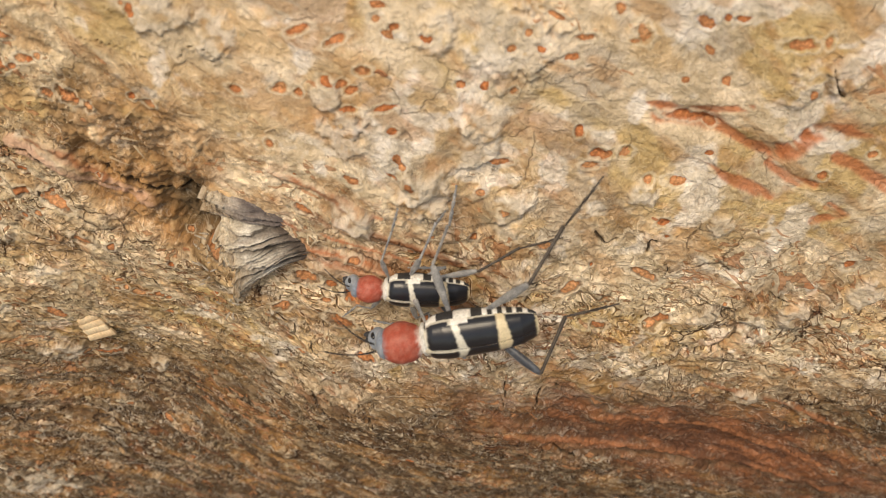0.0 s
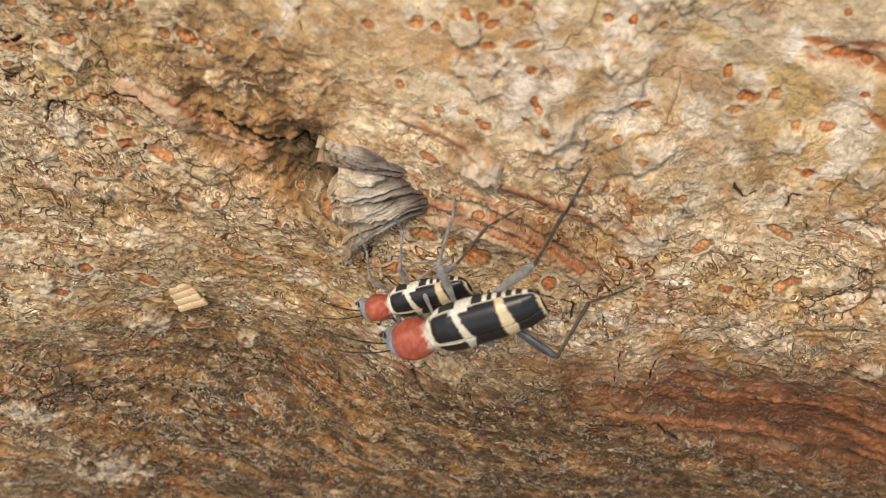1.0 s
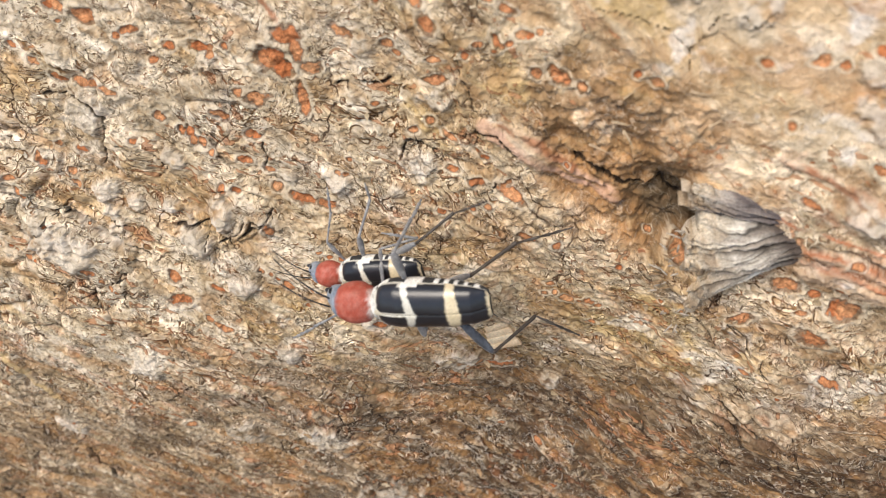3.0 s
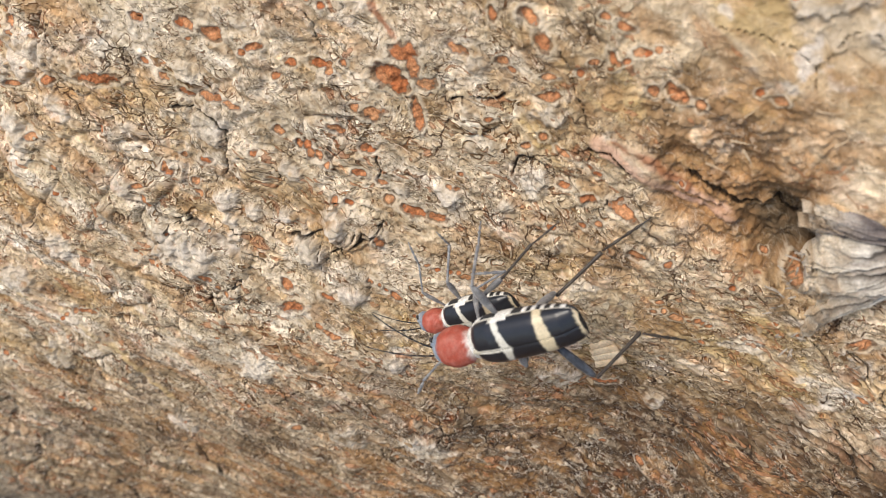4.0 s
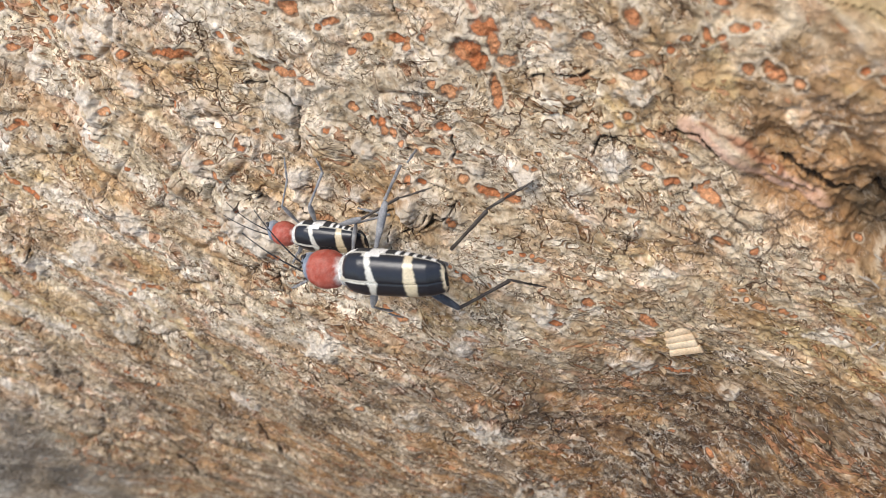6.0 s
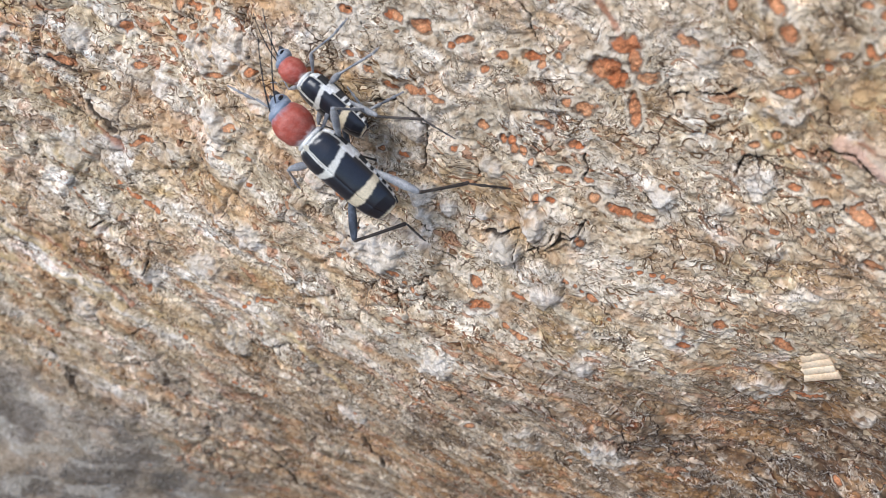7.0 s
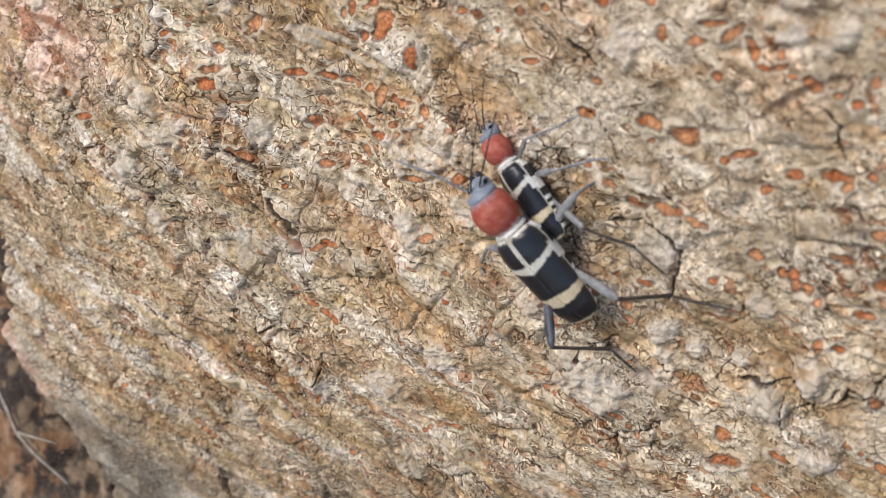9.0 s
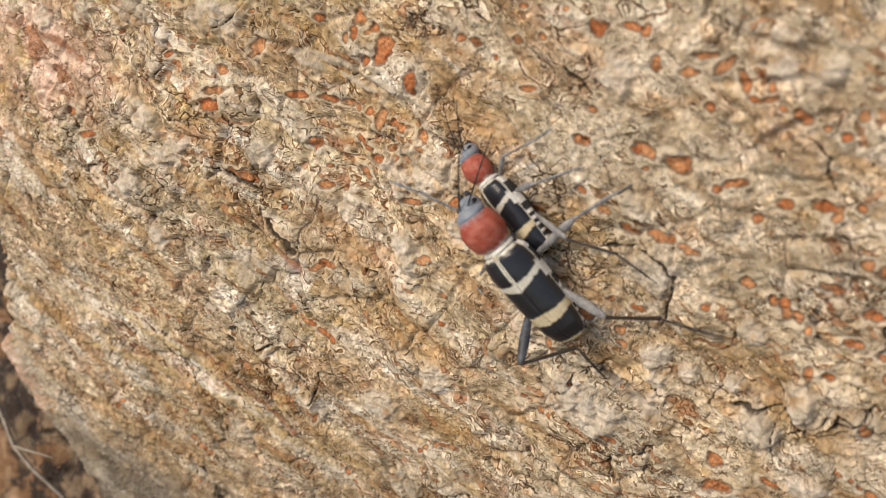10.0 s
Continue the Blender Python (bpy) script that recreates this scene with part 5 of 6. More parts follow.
# ---- things on the bark ----
def fold(tips, controls, ends, high, ridges, seed, dark):
    """A roll of weathered wood on the bark: ridges that sweep from a tip to a crumbling end; tips, controls and ends as (s, a) across it."""
    nu, nv = 90, 130
    grid, tint = [], []

    def across(points, v):
        p, q, r = (Vector((*x, 0)) for x in points)
        return p * (2 * (v - 0.5) * (v - 1)) + q * (4 * v * (1 - v)) + r * (2 * v * (v - 0.5))

    for i in range(nu + 1):
        u = i / nu
        row = []
        for j in range(nv + 1):
            v = j / nv
            q = u * (0.90 + 0.24 * noise.noise((5.5 * v, seed, 2.0)) + 0.12 * noise.noise((19 * v, seed, 3.0)))
            p = across(tips, v) * (1 - q) ** 2 + across(controls, v) * (2 * q * (1 - q)) + across(ends, v) * q * q
            bend = v + 0.05 * noise.noise((2.5 * u, 3 * v, seed)) + 0.02 * noise.noise((9 * u, 9 * v, seed))
            wave = ridges * bend + 0.8 * noise.noise((1.5 * u, 6 * v, seed + 2))
            saw = wave - math.floor(wave)
            ridge = math.sin(math.pi * min(1.0, saw * 1.12)) ** 0.6 if saw < 0.893 else 0.0
            lift = noise.noise((math.floor(wave) * 3.7, seed, 0.5))
            crumb = noise.fractal((p.x * 1.4, p.y * 1.4, seed + 4), 0.7, 2.1, 5)
            strand = noise.fractal((3 * u, 34 * v, seed + 7), 0.8, 2.0, 4)
            end = min(1.0, max(0.0, (u - 0.52) / 0.4))
            dome = (4 * v * (1 - v)) ** 0.55
            rise = high * dome * (0.30 + 0.70 * min(1.0, u / 0.40)) * (1 + 0.25 * lift) * (1 - 0.70 * end * end)
            rise += dome * ((0.50 - 0.32 * end) * (ridge - 0.6) + 0.16 * strand + (0.16 + 0.55 * end) * crumb)
            rise *= 1 - 0.45 * max(0.0, v - 0.6) / 0.4 * end
            if j in (0, nv) or i == nu:
                rise = -1.6
            p = p + Vector((0.25, 0.2, 0)) * crumb * end
            row.append(on_log(p.x, p.y, rise) / MM)
            grey = Vector((0.36, 0.31, 0.26)).lerp(Vector((0.74, 0.68, 0.58)), min(1.0, max(0.0, 0.35 + 0.9 * lift + 0.8 * strand)))
            c = grey.lerp(Vector((0.72, 0.62, 0.48)).lerp(Vector((0.48, 0.35, 0.22)), min(1.0, max(0.0, -0.15 + 1.6 * crumb + 1.2 * v))), 0.9 * end)
            c = c.lerp(Vector((0.33, 0.225, 0.135)), min(1.0, max(0.0, 0.5 * (v - 0.55) + 0.5 * crumb)) * (0.35 + 0.65 * end))
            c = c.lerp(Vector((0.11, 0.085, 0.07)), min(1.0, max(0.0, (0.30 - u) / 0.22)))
            # shade of the grooves between ridges, mixed into the tint
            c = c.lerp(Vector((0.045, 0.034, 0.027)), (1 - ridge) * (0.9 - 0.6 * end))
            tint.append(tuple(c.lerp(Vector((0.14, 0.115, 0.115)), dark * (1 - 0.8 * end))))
        grid.append(row)
    return loft(grid, wrap=False), tint


def build_stub():
    """A broken-off twig stub: a roll of ridged grey wood with a crumbling pale end, and a darker wedge above it."""
    root = tagged(new("twig_stub"), "broken weathered grey twig stub with ridged crumbling wood", "twig stub")
    root.matrix_basis = Matrix.Identity(4)
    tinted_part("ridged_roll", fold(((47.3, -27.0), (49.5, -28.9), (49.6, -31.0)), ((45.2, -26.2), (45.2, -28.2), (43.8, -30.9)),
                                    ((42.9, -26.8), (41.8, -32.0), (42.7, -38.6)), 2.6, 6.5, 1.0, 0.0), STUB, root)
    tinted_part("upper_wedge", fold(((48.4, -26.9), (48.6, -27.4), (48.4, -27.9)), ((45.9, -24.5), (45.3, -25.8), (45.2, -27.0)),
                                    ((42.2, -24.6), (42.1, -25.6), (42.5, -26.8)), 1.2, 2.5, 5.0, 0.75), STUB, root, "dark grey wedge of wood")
    for k in range(36):
        r = random.Random(60 + k)
        v = r.random()
        p = Vector((42.0, -27.6)).lerp(Vector((40.2, -33.0)), v * 2) if v < 0.5 else Vector((40.2, -33.0)).lerp(Vector((41.4, -38.6)), v * 2 - 1)
        p, ang, n = p + Vector((r.uniform(-0.3, 1.2), r.uniform(-0.4, 0.4))), math.pi + 0.9 * v + r.gauss(0, 0.7), r.uniform(0.4, 1.2)
        a0, b0 = on_log(p.x, p.y, 1.0 - 0.6 * v) / MM, on_log(p.x + n * math.cos(ang), p.y + n * math.sin(ang), 0.9 - 0.6 * v + r.gauss(0, 0.3)) / MM
        fibre = part("splinter", spun([(0, 0.07), (0.5 * n, 0.09), (0.9 * n, 0.05), (n, 0.01)], 6, 0.6, 0.1), (WOOD_GREY, STRAND)[k % 2], root)
        fibre.matrix_basis = aim(a0, b0)


def build_chip():
    """A pale split wood chip lying on the bark: four thin strips side by side, a little apart."""
    root = tagged(new("wood_chip"), "pale split wood chip lying on the bark", "wood chip")
    root.matrix_basis = log_frame(27.1, -41.9, 0, 0.45)
    corner = [Vector((0.88 * x, 0.88 * y, 0)) for x, y in [(-1.57, 1.48), (0.84, 2.51), (1.9, -1.61), (-1.18, -2.38)]]
    corner[2], corner[3] = corner[2].lerp(corner[1], 0.2), corner[3].lerp(corner[0], 0.2)
    for k in range(4):
        u0, u1, r = k / 4 + 0.004, (k + 1) / 4 - 0.004, random.Random(30 + k)
        outline = []
        for u, ends in ((u0, (0, 1)), (u1, (1, 0))):
            for end in ends:
                v = end + r.uniform(-0.07, 0.07)
                outline.append(corner[0].lerp(corner[3], u).lerp(corner[1].lerp(corner[2], u), v))
        lift = r.uniform(-0.03, 0.03)
        bm = loft([[(p.x, p.y, z + lift + 0.10 * u0) for p in outline] for z in (0.0, 0.30)])
        bmesh.ops.bevel(bm, geom=bm.edges[:], offset=0.02 * MM, segments=1, affect="EDGES")
        part("split_strip", bm, WOOD, root)


STEM_LINE = [(-98.0, -34.0, -1.0), (-94.4, -38.1, -0.5), (-92.1, -41.0, 0.0), (-89.0, -43.6, 0.0), (-86.0, -48.0, -1.5)]
STEM_TIP = (-83.5, -41.5, 1.0)


def build_stem():
    """A thin dry stem across the crevice at the end of the bark."""
    root = tagged(new("dry_stem"), "thin dry grey stem caught in a dark crevice", "stem")
    pts = STEM_LINE
    for a, b in zip(pts[:-1], pts[1:]):
        p, q = on_log(*a) / MM, on_log(*b) / MM
        n = (q - p).length
        seg = part("stem_joint", spun([(0, 0.24), (0.05 * n, 0.30), (0.5 * n, 0.26), (0.95 * n, 0.30), (n * 1.02, 0.2)], 8), WOOD_GREY, root)
        seg.matrix_basis = aim(p, q)
    p, q = on_log(*STEM_LINE[2]) / MM, on_log(*STEM_TIP) / MM
    part("side_twig", spun([(0, 0.22), (0.4 * (q - p).length, 0.18), ((q - p).length, 0.08)], 8), WOOD_GREY, root).matrix_basis = aim(p, q)


def build_fibres():
    """Loose pale bast fibres above the hollow."""
    bm = bmesh.new()
    r = random.Random(11)
    for k in range(16):
        s, a = r.gauss(38.0, 3.2), r.gauss(-19.5, 1.6)
        if k > 12:
            s, a = r.gauss(20, 0.6), r.gauss(-15.8, 0.7)
        ang, n, base = r.gauss(-0.2, 0.8), r.uniform(0.6, 1.7), r.uniform(0.05, 0.3)
        bend, ring0 = r.uniform(-0.5, 0.5), None
        for i in range(6):
            u = i / 5
            c = Vector(on_log(s + n * u * math.cos(ang + bend * u), a + n * u * math.sin(ang + bend * u), base + 0.5 * u * (1 - u) + 0.1))
            w = 0.07 * MM * (1.2 - u)
            ring = [bm.verts.new(c + Vector((w * math.cos(t), w * math.sin(t), w * math.sin(t + 1)))) for t in (0, 2.1, 4.2)]
            if ring0:
                for j in range(3):
                    bm.faces.new((ring0[j], ring0[(j + 1) % 3], ring[(j + 1) % 3], ring[j]))
            ring0 = ring
    me = bpy.data.meshes.new("loose_fibres")
    bm.to_mesh(me)
    bm.free()
    me.materials.append(FIBRE)
    tagged(new("loose_fibres", me), "loose pale bast fibres round a hollow in the bark", "fibres", kind="stuff")


STUB = tinted_material("weathered_wood", 0.85, 0.16, 0.05, 0.4)
WOOD_GREY = plain_material("grey_wood", (0.42, 0.36, 0.29), 0.85, 0.2, 0.3, 0.03, 0.25, 0.0, (0.27, 0.22, 0.17))
STRAND = plain_material("brown_strand", (0.27, 0.18, 0.10), 0.85, 0.2, 0.3, 0.02, 0.2, 0.0, (0.16, 0.10, 0.06))
FIBRE = plain_material("bast_fibre", (0.46, 0.35, 0.23), 0.8, 0.3, 0.25, 0.01, 0.2, 0.0, (0.45, 0.32, 0.2))
build_stub()
build_chip()
build_stem()
build_fibres()


# ---- small scales of bark that lie loose on the log ----
def flake_material():
    m, nt, bsdf = material("bark_flake")
    info = nt.nodes.new("ShaderNodeObjectInfo")
    hue = ramp(nt, info.outputs["Random"], [(0.0, (0.30, 0.20, 0.11)), (0.35, (0.46, 0.34, 0.20)), (0.55, (0.54, 0.45, 0.32)), (0.8, (0.42, 0.27, 0.14)), (1.0, (0.40, 0.17, 0.08))])
    fine = noise_node(nt, 1000 / 0.2, 5, 0.7)
    nt.links.new(mix_node(nt, hue, ramp(nt, fine.outputs["Fac"], [(0.3, 0.65), (0.7, 1.3)]), 1.0, "MULTIPLY"), bsdf.inputs["Base Color"])
    bsdf.inputs["Roughness"].default_value = 0.85
    add_bump(nt, bsdf, fine.outputs["Fac"], 0.8, 0.08 * MM)
    return m


def build_flakes():
    mat, meshes = flake_material(), []
    r = random.Random(21)
    for k in range(8):
        n = 7
        top, low = [], []
        for i in range(n):
            ang, q = 2 * math.pi * i / n, r.uniform(0.45, 1.0)
            x, y = q * math.cos(ang), 0.6 * q * math.sin(ang)
            top.append((x * MM, y * MM, (0.10 + 0.16 * x * x) * MM))
            low.append((1.08 * x * MM, 1.08 * y * MM, (-0.10 + 0.12 * x * x) * MM))
        me = bpy.data.meshes.new("flake")
        faces = [(i, (i + 1) % n, 2 * n) for i in range(n)] + [(n + i, n + (i + 1) % n, (i + 1) % n, i) for i in range(n)]
        me.from_pydata(top + low + [(0, 0, 0.07 * MM)], [], faces)
        me.materials.append(mat)
        meshes.append(me)
    for k in range(280):
        s, a = r.uniform(-62, 92), r.uniform(-66, 8)
        if r.random() < 0.55:
            a = r.uniform(-66, -34)
        size = r.uniform(0.25, 0.62)
        if RED_LOW[np.searchsorted(AA, a), np.searchsorted(SS, s)] > 0.2:
            s -= 40
        flake = new("flake", meshes[k % 8])
        i, j = np.searchsorted(AA, a), np.searchsorted(SS, s)
        m = log_frame(s, a, r.gauss(-27, 40), float(H[i, j]) + 0.02) @ pose(0, 0, 0, r.gauss(0, 9), r.gauss(0, 9), 0)
        flake.parent = LOG
        flake.matrix_basis = m @ Matrix.Diagonal((size, size, size, 1))


build_flakes()


# ---- what moves ----
RIDER = [
    (0, 0.05466, -0.01559, -0.00074, -72.1, 9.0, -173.5),
    (0.2, 0.05325, -0.01509, 0.00022, -72.4, 12.6, -172.1),
    (0.5, 0.05062, -0.01461, -0.00198, -71.9, 13.0, -172.9),
    (0.7, 0.05093, -0.01531, -0.00223, -70.9, 22.6, -169.1),
    (1, 0.04619, -0.01683, -0.00401, -71.3, 26.3, -173.0),
    (1.2, 0.04421, -0.01875, -0.00367, -69.8, 37.9, -167.6),
    (1.5, 0.03938, -0.01835, -0.00571, -68.3, 22.2, -179.4),
    (1.7, 0.03349, -0.01674, -0.00688, -67.2, 7.3, 175.7),
    (2, 0.02649, -0.01450, -0.00822, -66.8, -13.7, 177.7),
    (2.2, 0.02406, -0.01356, -0.00805, -67.9, -19.9, -178.7),
    (2.5, 0.02044, -0.01315, -0.00873, -67.5, -12.5, -175.0),
    (2.7, 0.01989, -0.01338, -0.00718, -67.0, -11.5, -175.2),
    (3, 0.01815, -0.01391, -0.00311, -67.3, 8.1, 179.7),
    (3.2, 0.01785, -0.01539, -0.00225, -68.1, 21.8, -173.8),
    (4.3, 0.01711, -0.01504, -0.00357, -66.1, 23.2, -172.4),
    (4.5, 0.01689, -0.01477, -0.00425, -65.2, 22.8, -172.4),
    (5, 0.01609, -0.01518, -0.00384, -64.4, 22.8, -174.2),
    (5.2, 0.01358, -0.01497, -0.00420, -65.8, 23.3, -173.5),
    (6.3, -0.00333, -0.01301, -0.00308, -61.9, -9.7, 173.5),
    (6.5, -0.00704, -0.01243, -0.00231, -58.7, -21.2, 168.1),
    (6.8, -0.01154, -0.00942, 0.00100, -58.1, -42.9, 167.0),
    (7, -0.01223, -0.00824, 0.00244, -52.1, -44.1, 157.3),
    (7.5, -0.01497, -0.00676, 0.00042, -50.4, -46.8, 159.1),
    (8, -0.01560, -0.00630, -0.00043, -51.3, -44.1, 162.0),
    (8.5, -0.01558, -0.00600, -0.00060, -52.1, -43.2, 163.4),
    (9, -0.01612, -0.00518, 0.00141, -46.8, -52.9, 152.8),
    (9.5, -0.01649, -0.00498, 0.00175, -45.7, -52.7, 152.2),
    (10, -0.01659, -0.00505, 0.00174, -45.9, -51.8, 152.6),
]
CARRIER = [
    (0, 0.05104, -0.01221, -0.00154, -77.6, -0.7, 179.0),
    (0.2, 0.04930, -0.01228, -0.00184, -77.6, 5.8, -179.7),
    (0.5, 0.04647, -0.01224, -0.00209, -78.0, 10.1, 179.5),
    (0.7, 0.04726, -0.01374, -0.00530, -76.6, 21.7, -175.3),
    (1, 0.04246, -0.01396, -0.00664, -78.5, 26.2, -176.4),
    (1.2, 0.03998, -0.01446, -0.00876, -78.6, 36.0, -172.7),
    (1.5, 0.03630, -0.01416, -0.00902, -75.0, 15.4, 177.3),
    (1.7, 0.02951, -0.01301, -0.00787, -74.9, 5.9, 176.0),
    (2, 0.02326, -0.01173, -0.00597, -76.3, 5.8, 177.4),
    (2.2, 0.02069, -0.01148, -0.00559, -75.5, 2.3, 175.8),
    (2.5, 0.01757, -0.01125, -0.00518, -75.5, 3.6, 175.9),
    (2.7, 0.01626, -0.01102, -0.00491, -75.8, 4.5, 177.2),
    (3, 0.01394, -0.01085, -0.00494, -76.8, 9.8, -179.0),
    (3.2, 0.01292, -0.01161, -0.00692, -78.1, 23.1, -173.0),
    (4.3, 0.01299, -0.01177, -0.00738, -77.6, 25.0, -172.9),
    (4.5, 0.01298, -0.01176, -0.00744, -77.1, 24.9, -173.1),
    (5, 0.01182, -0.01236, -0.00796, -77.0, 24.5, -174.2),
    (5.2, 0.00835, -0.01184, -0.00731, -79.6, 23.1, -173.7),
    (6.3, -0.00850, -0.00897, -0.00407, -78.0, -17.8, 173.2),
    (6.5, -0.01049, -0.00770, -0.00195, -76.0, -31.0, 166.9),
    (6.8, -0.01379, -0.00476, 0.00328, -75.7, -30.7, 161.2),
    (7, -0.01426, -0.00369, 0.00459, -73.8, -33.5, 156.2),
    (7.5, -0.01635, -0.00326, 0.00359, -70.8, -33.3, 151.3),
    (8, -0.01755, -0.00300, 0.00245, -69.3, -31.2, 149.3),
    (8.5, -0.01787, -0.00294, 0.00233, -67.9, -30.5, 145.7),
    (9, -0.01745, -0.00156, 0.00432, -66.3, -37.9, 141.2),
    (9.5, -0.01812, -0.00121, 0.00481, -67.4, -37.2, 143.9),
    (10, -0.01842, -0.00121, 0.00472, -69.6, -36.3, 147.2),
]
RIDER_LH = [
    (0, (-4.16, 2.81, 2.26), (-6.66, 1.16, -1.23), (-10.54, 1.72, -2.04)),
    (0.5, (-3.44, 3.64, 2.34), (-6.49, 1.42, -0.29), (-9.85, 3.50, -0.92)),
    (1, (-3.91, 3.85, 1.65), (-6.91, 3.05, -1.74), (-9.58, 5.15, -3.85)),
    (1.5, (-3.37, 5.21, -1.09), (-5.65, 4.15, -4.94), (-8.78, 5.62, -6.95)),
    (2, (-4.24, 4.35, 0.15), (-6.10, 1.10, -2.53), (-9.59, 2.32, -4.04)),
    (2.5, (-4.43, 2.98, 1.81), (-7.39, 0.85, -1.00), (-11.09, 1.92, -2.06)),
    (3, (-3.87, 4.80, -0.29), (-6.48, 4.66, -4.07), (-9.22, 7.41, -5.04)),
    (4.5, (-2.56, 5.62, -0.87), (-6.03, 5.35, -3.89), (-7.66, 8.28, -6.07)),
    (5, (-2.15, 5.58, -2.35), (-6.26, 5.42, -4.40), (-8.58, 7.95, -6.45)),
    (6.5, (-4.66, 4.03, -1.58), (-7.31, 2.62, -5.06), (-9.53, 4.89, -7.49)),
    (7, (-3.93, 3.84, 0.26), (-6.69, 1.84, -2.83), (-9.27, 3.79, -5.18)),
    (7.5, (-4.06, 1.40, 2.90), (-7.03, -0.61, 0.02), (-10.41, 0.23, -1.96)),
    (8, (-3.90, 1.62, 3.01), (-6.95, -0.86, 0.64), (-9.81, 1.02, -1.43)),
    (8.5, (-3.80, 2.46, 2.80), (-6.71, -0.15, 0.37), (-9.84, 1.81, -1.16)),
    (9, (-3.90, 1.67, 2.98), (-7.31, -0.12, 0.46), (-10.71, 0.84, -1.41)),
    (9.5, (-2.64, 1.92, 3.61), (-5.29, -0.22, 0.53), (-9.00, 0.87, -0.51)),
    (10, (-3.15, 2.52, 3.23), (-5.51, 0.47, -0.14), (-9.21, 1.24, -1.47)),
]
RIDER_RH = [
    (0, (-4.08, -4.48, 0.23), (-7.04, -6.59, -2.59), (-9.89, -8.93, -4.14)),
    (0.5, (-4.41, -3.75, 1.01), (-7.37, -5.15, -2.22), (-10.71, -5.90, -4.30)),
    (1, (-5.11, -3.35, -0.31), (-7.41, -3.14, -4.29), (-10.13, -6.07, -4.43)),
    (1.5, (-2.53, 1.58, -5.29), (-5.25, -0.79, -8.14), (-8.65, -1.99, -9.88)),
    (2.5, (-4.78, 1.53, -3.21), (-8.40, -1.02, -4.47), (-11.91, -2.89, -4.86)),
    (3, (-1.56, 2.03, -5.35), (-5.35, -0.47, -6.12), (-9.20, -0.98, -7.08)),
    (4.5, (-0.42, 1.68, -5.65), (-4.21, 0.52, -7.98), (-7.79, -0.55, -9.40)),
    (5, (-0.20, 1.79, -5.58), (-3.88, 0.55, -8.06), (-7.55, -1.04, -8.12)),
    (6.5, (-4.37, -0.04, -4.58), (-7.10, -3.74, -4.45), (-10.11, -5.25, -6.61)),
    (7, (-4.18, -3.01, 0.17), (-7.30, -4.67, -2.78), (-10.34, -5.57, -5.22)),
    (7.5, (-4.28, -3.92, 0.99), (-7.63, -5.98, -1.40), (-10.91, -7.41, -3.18)),
    (8, (-3.76, -5.12, 3.52), (-7.26, -6.95, 1.15), (-10.47, -7.89, -1.04)),
    (8.5, (-4.20, -3.69, 1.44), (-6.45, -7.53, 2.60), (-9.90, -8.76, 0.99)),
    (9, (-3.36, -3.96, 2.11), (-6.41, -5.38, -1.03), (-8.02, -8.64, 0.63)),
    (9.5, (-2.56, -5.29, 4.39), (-5.63, -6.76, 1.30), (-9.11, -8.35, 0.13)),
    (10, (-3.51, -3.98, 1.95), (-6.75, -5.49, -0.95), (-8.93, -8.54, 0.43)),
]
RIDER_RM = [
    (0, (2.10, -4.48, -2.74), (0.67, -4.52, -6.26), (-0.28, -7.14, -7.37)),
    (0.5, (2.20, -4.79, -0.13), (1.32, -6.52, -3.40), (1.03, -6.27, -6.37)),
    (1, (0.95, -4.92, -1.23), (-0.09, -5.15, -4.87), (-0.29, -4.97, -7.86)),
    (2, (2.08, -4.89, -0.68), (1.25, -5.75, -4.29), (1.19, -8.48, -3.04)),
    (2.5, (3.14, -3.84, -3.20), (3.60, -6.98, -5.29), (3.77, -7.75, -8.18)),
    (3, (1.23, -4.65, 0.60), (0.82, -4.89, -3.17), (1.08, -4.29, -6.10)),
    (4.5, (1.18, -4.86, -0.13), (1.73, -5.67, -3.81), (2.14, -6.24, -6.72)),
    (5, (0.97, -4.93, -0.82), (1.44, -5.79, -4.49), (1.86, -6.43, -7.40)),
    (6.5, (0.62, -4.03, -3.45), (-0.30, -5.11, -6.98), (-0.61, -4.87, -9.95)),
    (7, (3.36, -3.33, 0.36), (1.55, -3.55, -2.97), (0.66, -5.99, -4.48)),
    (7.5, (2.95, -4.52, -1.95), (2.94, -8.32, -2.12), (2.67, -11.31, -2.23)),
    (8, (3.49, -5.62, 2.95), (2.46, -7.41, -0.24), (2.48, -9.84, -2.01)),
    (8.5, (2.18, -4.79, -1.81), (2.34, -8.47, -0.88), (1.95, -9.61, -3.63)),
    (9, (2.84, -4.68, -1.32), (1.70, -6.17, -4.63), (1.80, -9.08, -3.91)),
    (9.5, (1.70, -3.92, -2.89), (1.85, -7.65, -2.17), (2.22, -10.44, -1.14)),
    (10, (2.04, -4.86, -1.51), (2.38, -8.43, -0.26), (1.48, -9.68, -2.83)),
]
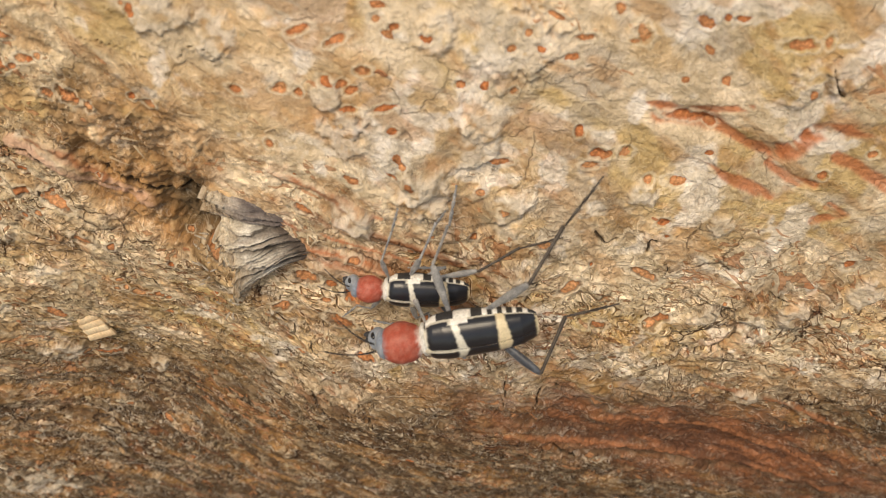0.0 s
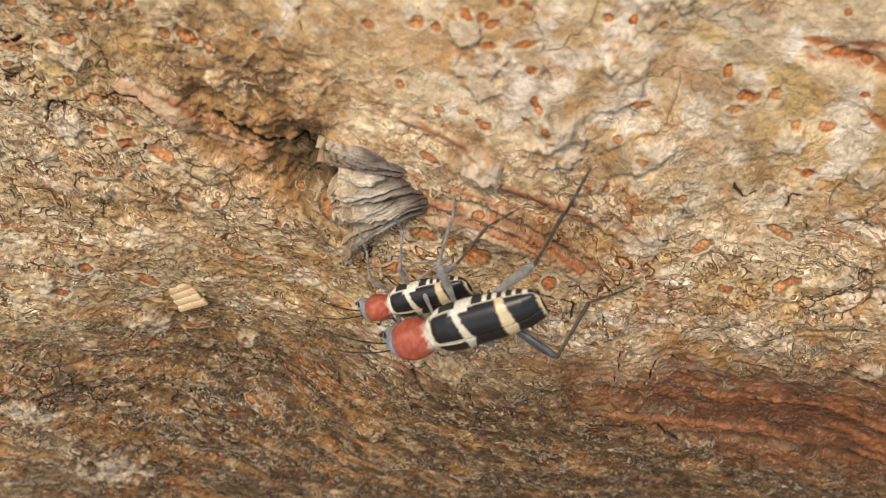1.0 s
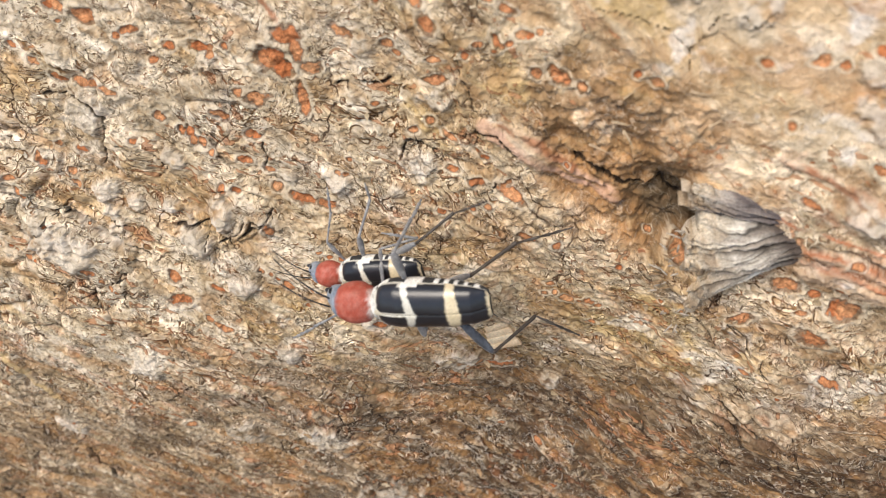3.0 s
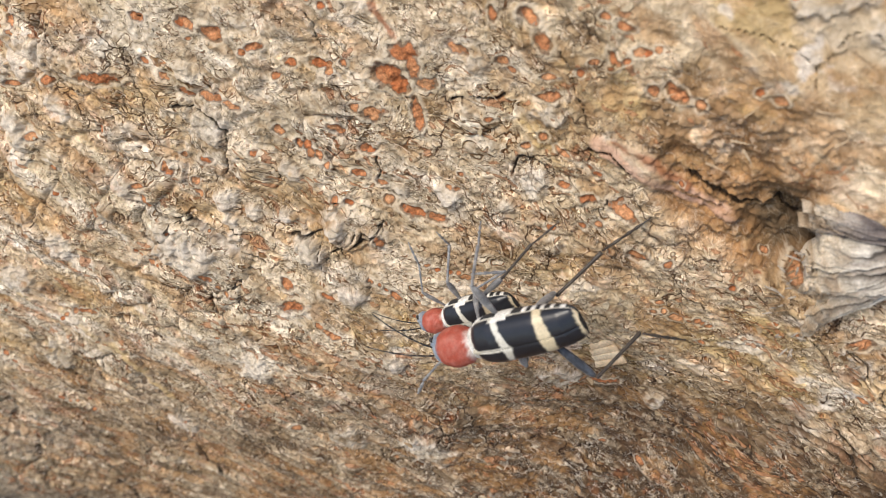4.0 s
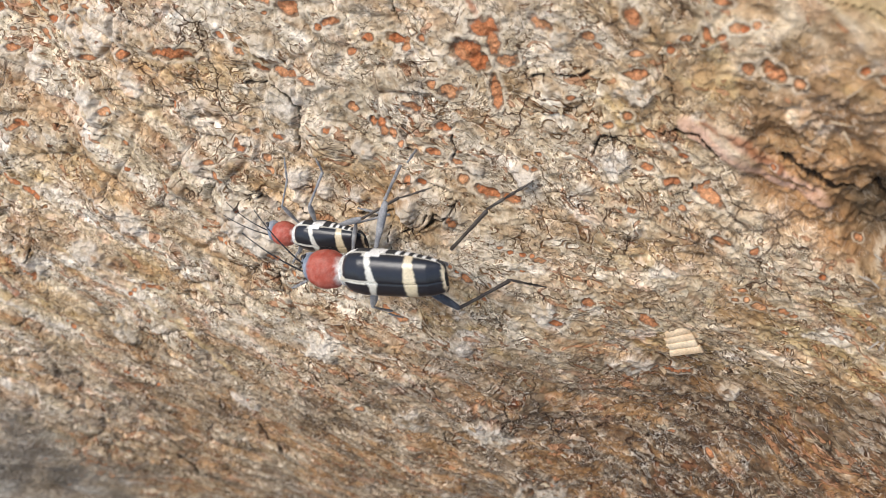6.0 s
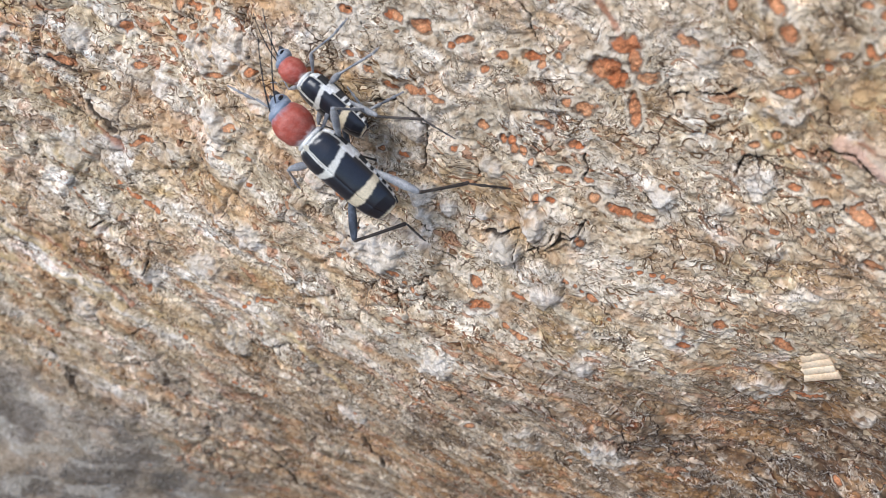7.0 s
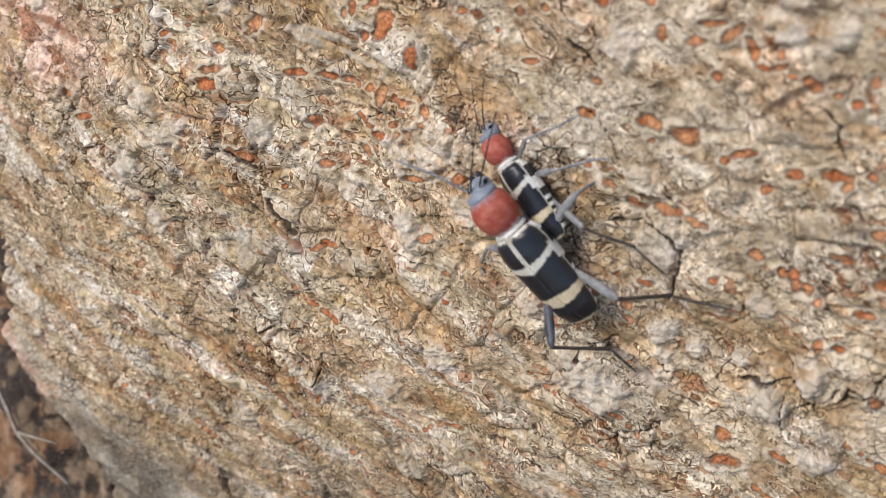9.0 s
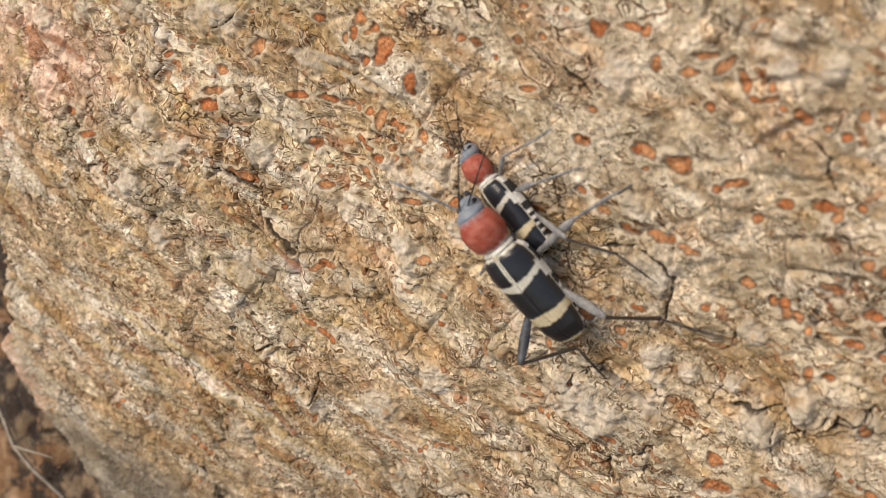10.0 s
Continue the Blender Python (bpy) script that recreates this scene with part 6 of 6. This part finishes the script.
RIDER_LM = [
    (0, (1.00, 6.75, -1.80), (1.41, 6.14, -5.53), (1.21, 7.39, -8.25)),
    (3.7, (2.05, 5.92, -2.18), (2.57, 5.14, -5.86), (2.42, 6.25, -8.64)),
    (4.5, (3.43, 4.29, -1.95), (4.68, 7.35, -3.81), (5.48, 9.75, -5.42)),
    (5, (3.00, 4.48, -2.03), (4.08, 7.29, -4.34), (4.68, 9.55, -6.23)),
    (7, (3.24, 4.95, -1.19), (2.02, 7.32, -3.89), (1.15, 9.37, -5.91)),
    (7.5, (2.32, 4.03, -3.41), (1.30, 7.20, -5.22), (0.06, 9.10, -7.19)),
    (8.5, (2.94, 4.13, -2.92), (2.18, 7.14, -5.10), (0.91, 8.90, -7.18)),
    (9, (2.36, 4.38, -2.83), (0.96, 7.33, -4.78), (0.83, 5.75, -2.23)),
    (10, (2.05, 4.00, -3.52), (0.63, 7.12, -5.18), (0.33, 5.47, -2.69)),
]
RIDER_LF = [
    (0, (5.79, 4.69, -3.70), (7.21, 4.56, -6.46), (9.41, 5.71, -7.52)),
    (2.2, (5.77, 2.51, -2.49), (7.27, 2.07, -5.17), (9.47, 3.13, -6.31)),
    (3, (7.42, 1.74, -0.81), (10.05, 3.34, -0.47), (12.23, 4.87, -0.95)),
    (4.5, (6.18, -0.01, 1.07), (8.78, 1.67, 0.82), (10.58, 3.44, -0.12)),
    (7, (7.01, 1.98, -2.32), (9.05, 3.80, -3.78), (11.47, 4.98, -4.02)),
    (7.5, (6.80, 0.74, -0.85), (9.76, 1.54, -0.41), (11.59, 3.25, -1.42)),
    (8.5, (6.79, 0.88, -0.94), (9.55, 2.29, -0.93), (11.78, 3.79, -1.19)),
    (9, (6.74, 1.22, -1.09), (9.57, 2.41, -0.68), (11.42, 4.25, -1.37)),
    (9.5, (7.18, 0.57, 0.47), (8.83, 2.96, -0.62), (10.66, 4.94, -0.74)),
    (10, (6.75, 1.14, -1.05), (9.57, 2.34, -0.56), (11.39, 4.19, -1.30)),
]
RIDER_RF = [
    (0, (4.33, -1.45, -4.16), (1.33, -2.16, -4.47), (4.00, -2.53, -4.58)),
    (10, (4.33, -1.45, -4.16), (1.33, -2.16, -4.47), (4.00, -2.53, -4.58)),
]

# The carrier's stance: knee, ankle and tip of each leg on its left side, in its own measure.
STANCE = {"hind": ((-3.0, 3.6, -0.2), (-5.2, 5.6, -1.4), (-7.6, 7.0, -2.0)),
          "middle": ((0.6, 4.2, -0.2), (-0.4, 6.4, -1.6), (-1.2, 8.6, -2.0)),
          "front": ((4.7, 3.4, -0.4), (6.1, 5.2, -1.5), (7.5, 7.2, -2.0))}
STANCE_RIGHT = dict(STANCE, hind=((-4.0, 3.0, -0.3), (-7.4, 4.6, -1.4), (-10.6, 6.0, -2.0)), front=((3.9, 3.7, -0.3), (3.4, 5.8, -1.3), (2.9, 7.9, -2.0)))


def settle(coxa, points, lengths):
    """The same leg with each joint at its true length."""
    out, c = [], Vector(coxa)
    for p, n in zip(points, lengths):
        c = c + (Vector(p) - c).normalized() * n
        out.append(c)
    return out


def leg_rows(pair, side, rows, size):
    """Poses of femur, tibia and tarsus for rows of (t, knee, ankle, tip)."""
    coxa = Vector(COXA[pair]) * Vector((1, side, 1))
    tracks = ([], [], [])
    for t, *points in rows:
        c = coxa
        for track, p in zip(tracks, settle(coxa, points, LEG_LENGTHS[pair])):
            track.append((t, aim(c, p, size)))
            c = p
    return tracks


def motions():
    walk(RIDER_THING, [(t, pose(x, y, z, rx, ry, rz)) for t, x, y, z, rx, ry, rz in RIDER])
    walk(CARRIER_THING, [(t, pose(x, y, z, rx, ry, rz)) for t, x, y, z, rx, ry, rz in CARRIER])
    for (pair, side), rows in {("hind", 1): RIDER_LH, ("hind", -1): RIDER_RH, ("middle", -1): RIDER_RM, ("middle", 1): RIDER_LM,
                               ("front", 1): RIDER_LF, ("front", -1): RIDER_RF}.items():
        for ob, track in zip(RIDER_LEGS[pair, side], leg_rows(pair, side, rows, 1.0)):
            walk(ob, track)
    for legs, size, phase in ((RIDER_LEGS, 1.0, 0.0), (CARRIER_LEGS, 0.75, 1.7)):
        for side in (1, -1):
            root, rows = Vector((7.0, side * 0.4, 0.1)), []
            for k in range(41):
                t = k / 4
                f = min(1.0, max(0.0, (t - 5.2) / 1.2))
                way = Vector((0.45, -1.05, 0.75)).lerp(Vector((1.05, -1.35, 0.42)), f) + Vector((0.0, side * 0.24, 0.0))
                wave = 0.10 * math.sin(3.1 * t + phase + side)
                rows.append((t, aim(root, root + way + Vector((wave, 0.0, 0.6 * wave)), size)))
            walk(legs["antenna", side], rows)
    for pair in STANCE:
        for side in (1, -1):
            points = (STANCE if side > 0 else STANCE_RIGHT)[pair]
            rows = []
            for k in range(41):
                t = k / 4
                pace = 1.0 if t < 7.2 else 0.15
                swing = 0.7 * pace * math.sin(2 * math.pi * 1.5 * t + {"front": 0, "middle": 3.14, "hind": 0.6}[pair] + (0 if side > 0 else 3.14))
                rows.append((t, *[Vector((p[0] + swing * w, side * p[1], p[2] + 0.25 * pace * abs(swing))) for p, w in zip(points, (0.5, 0.9, 1.2))]))
            for ob, track in zip(CARRIER_LEGS[pair, side], leg_rows(pair, side, rows, 0.75)):
                walk(ob, track)


motions()
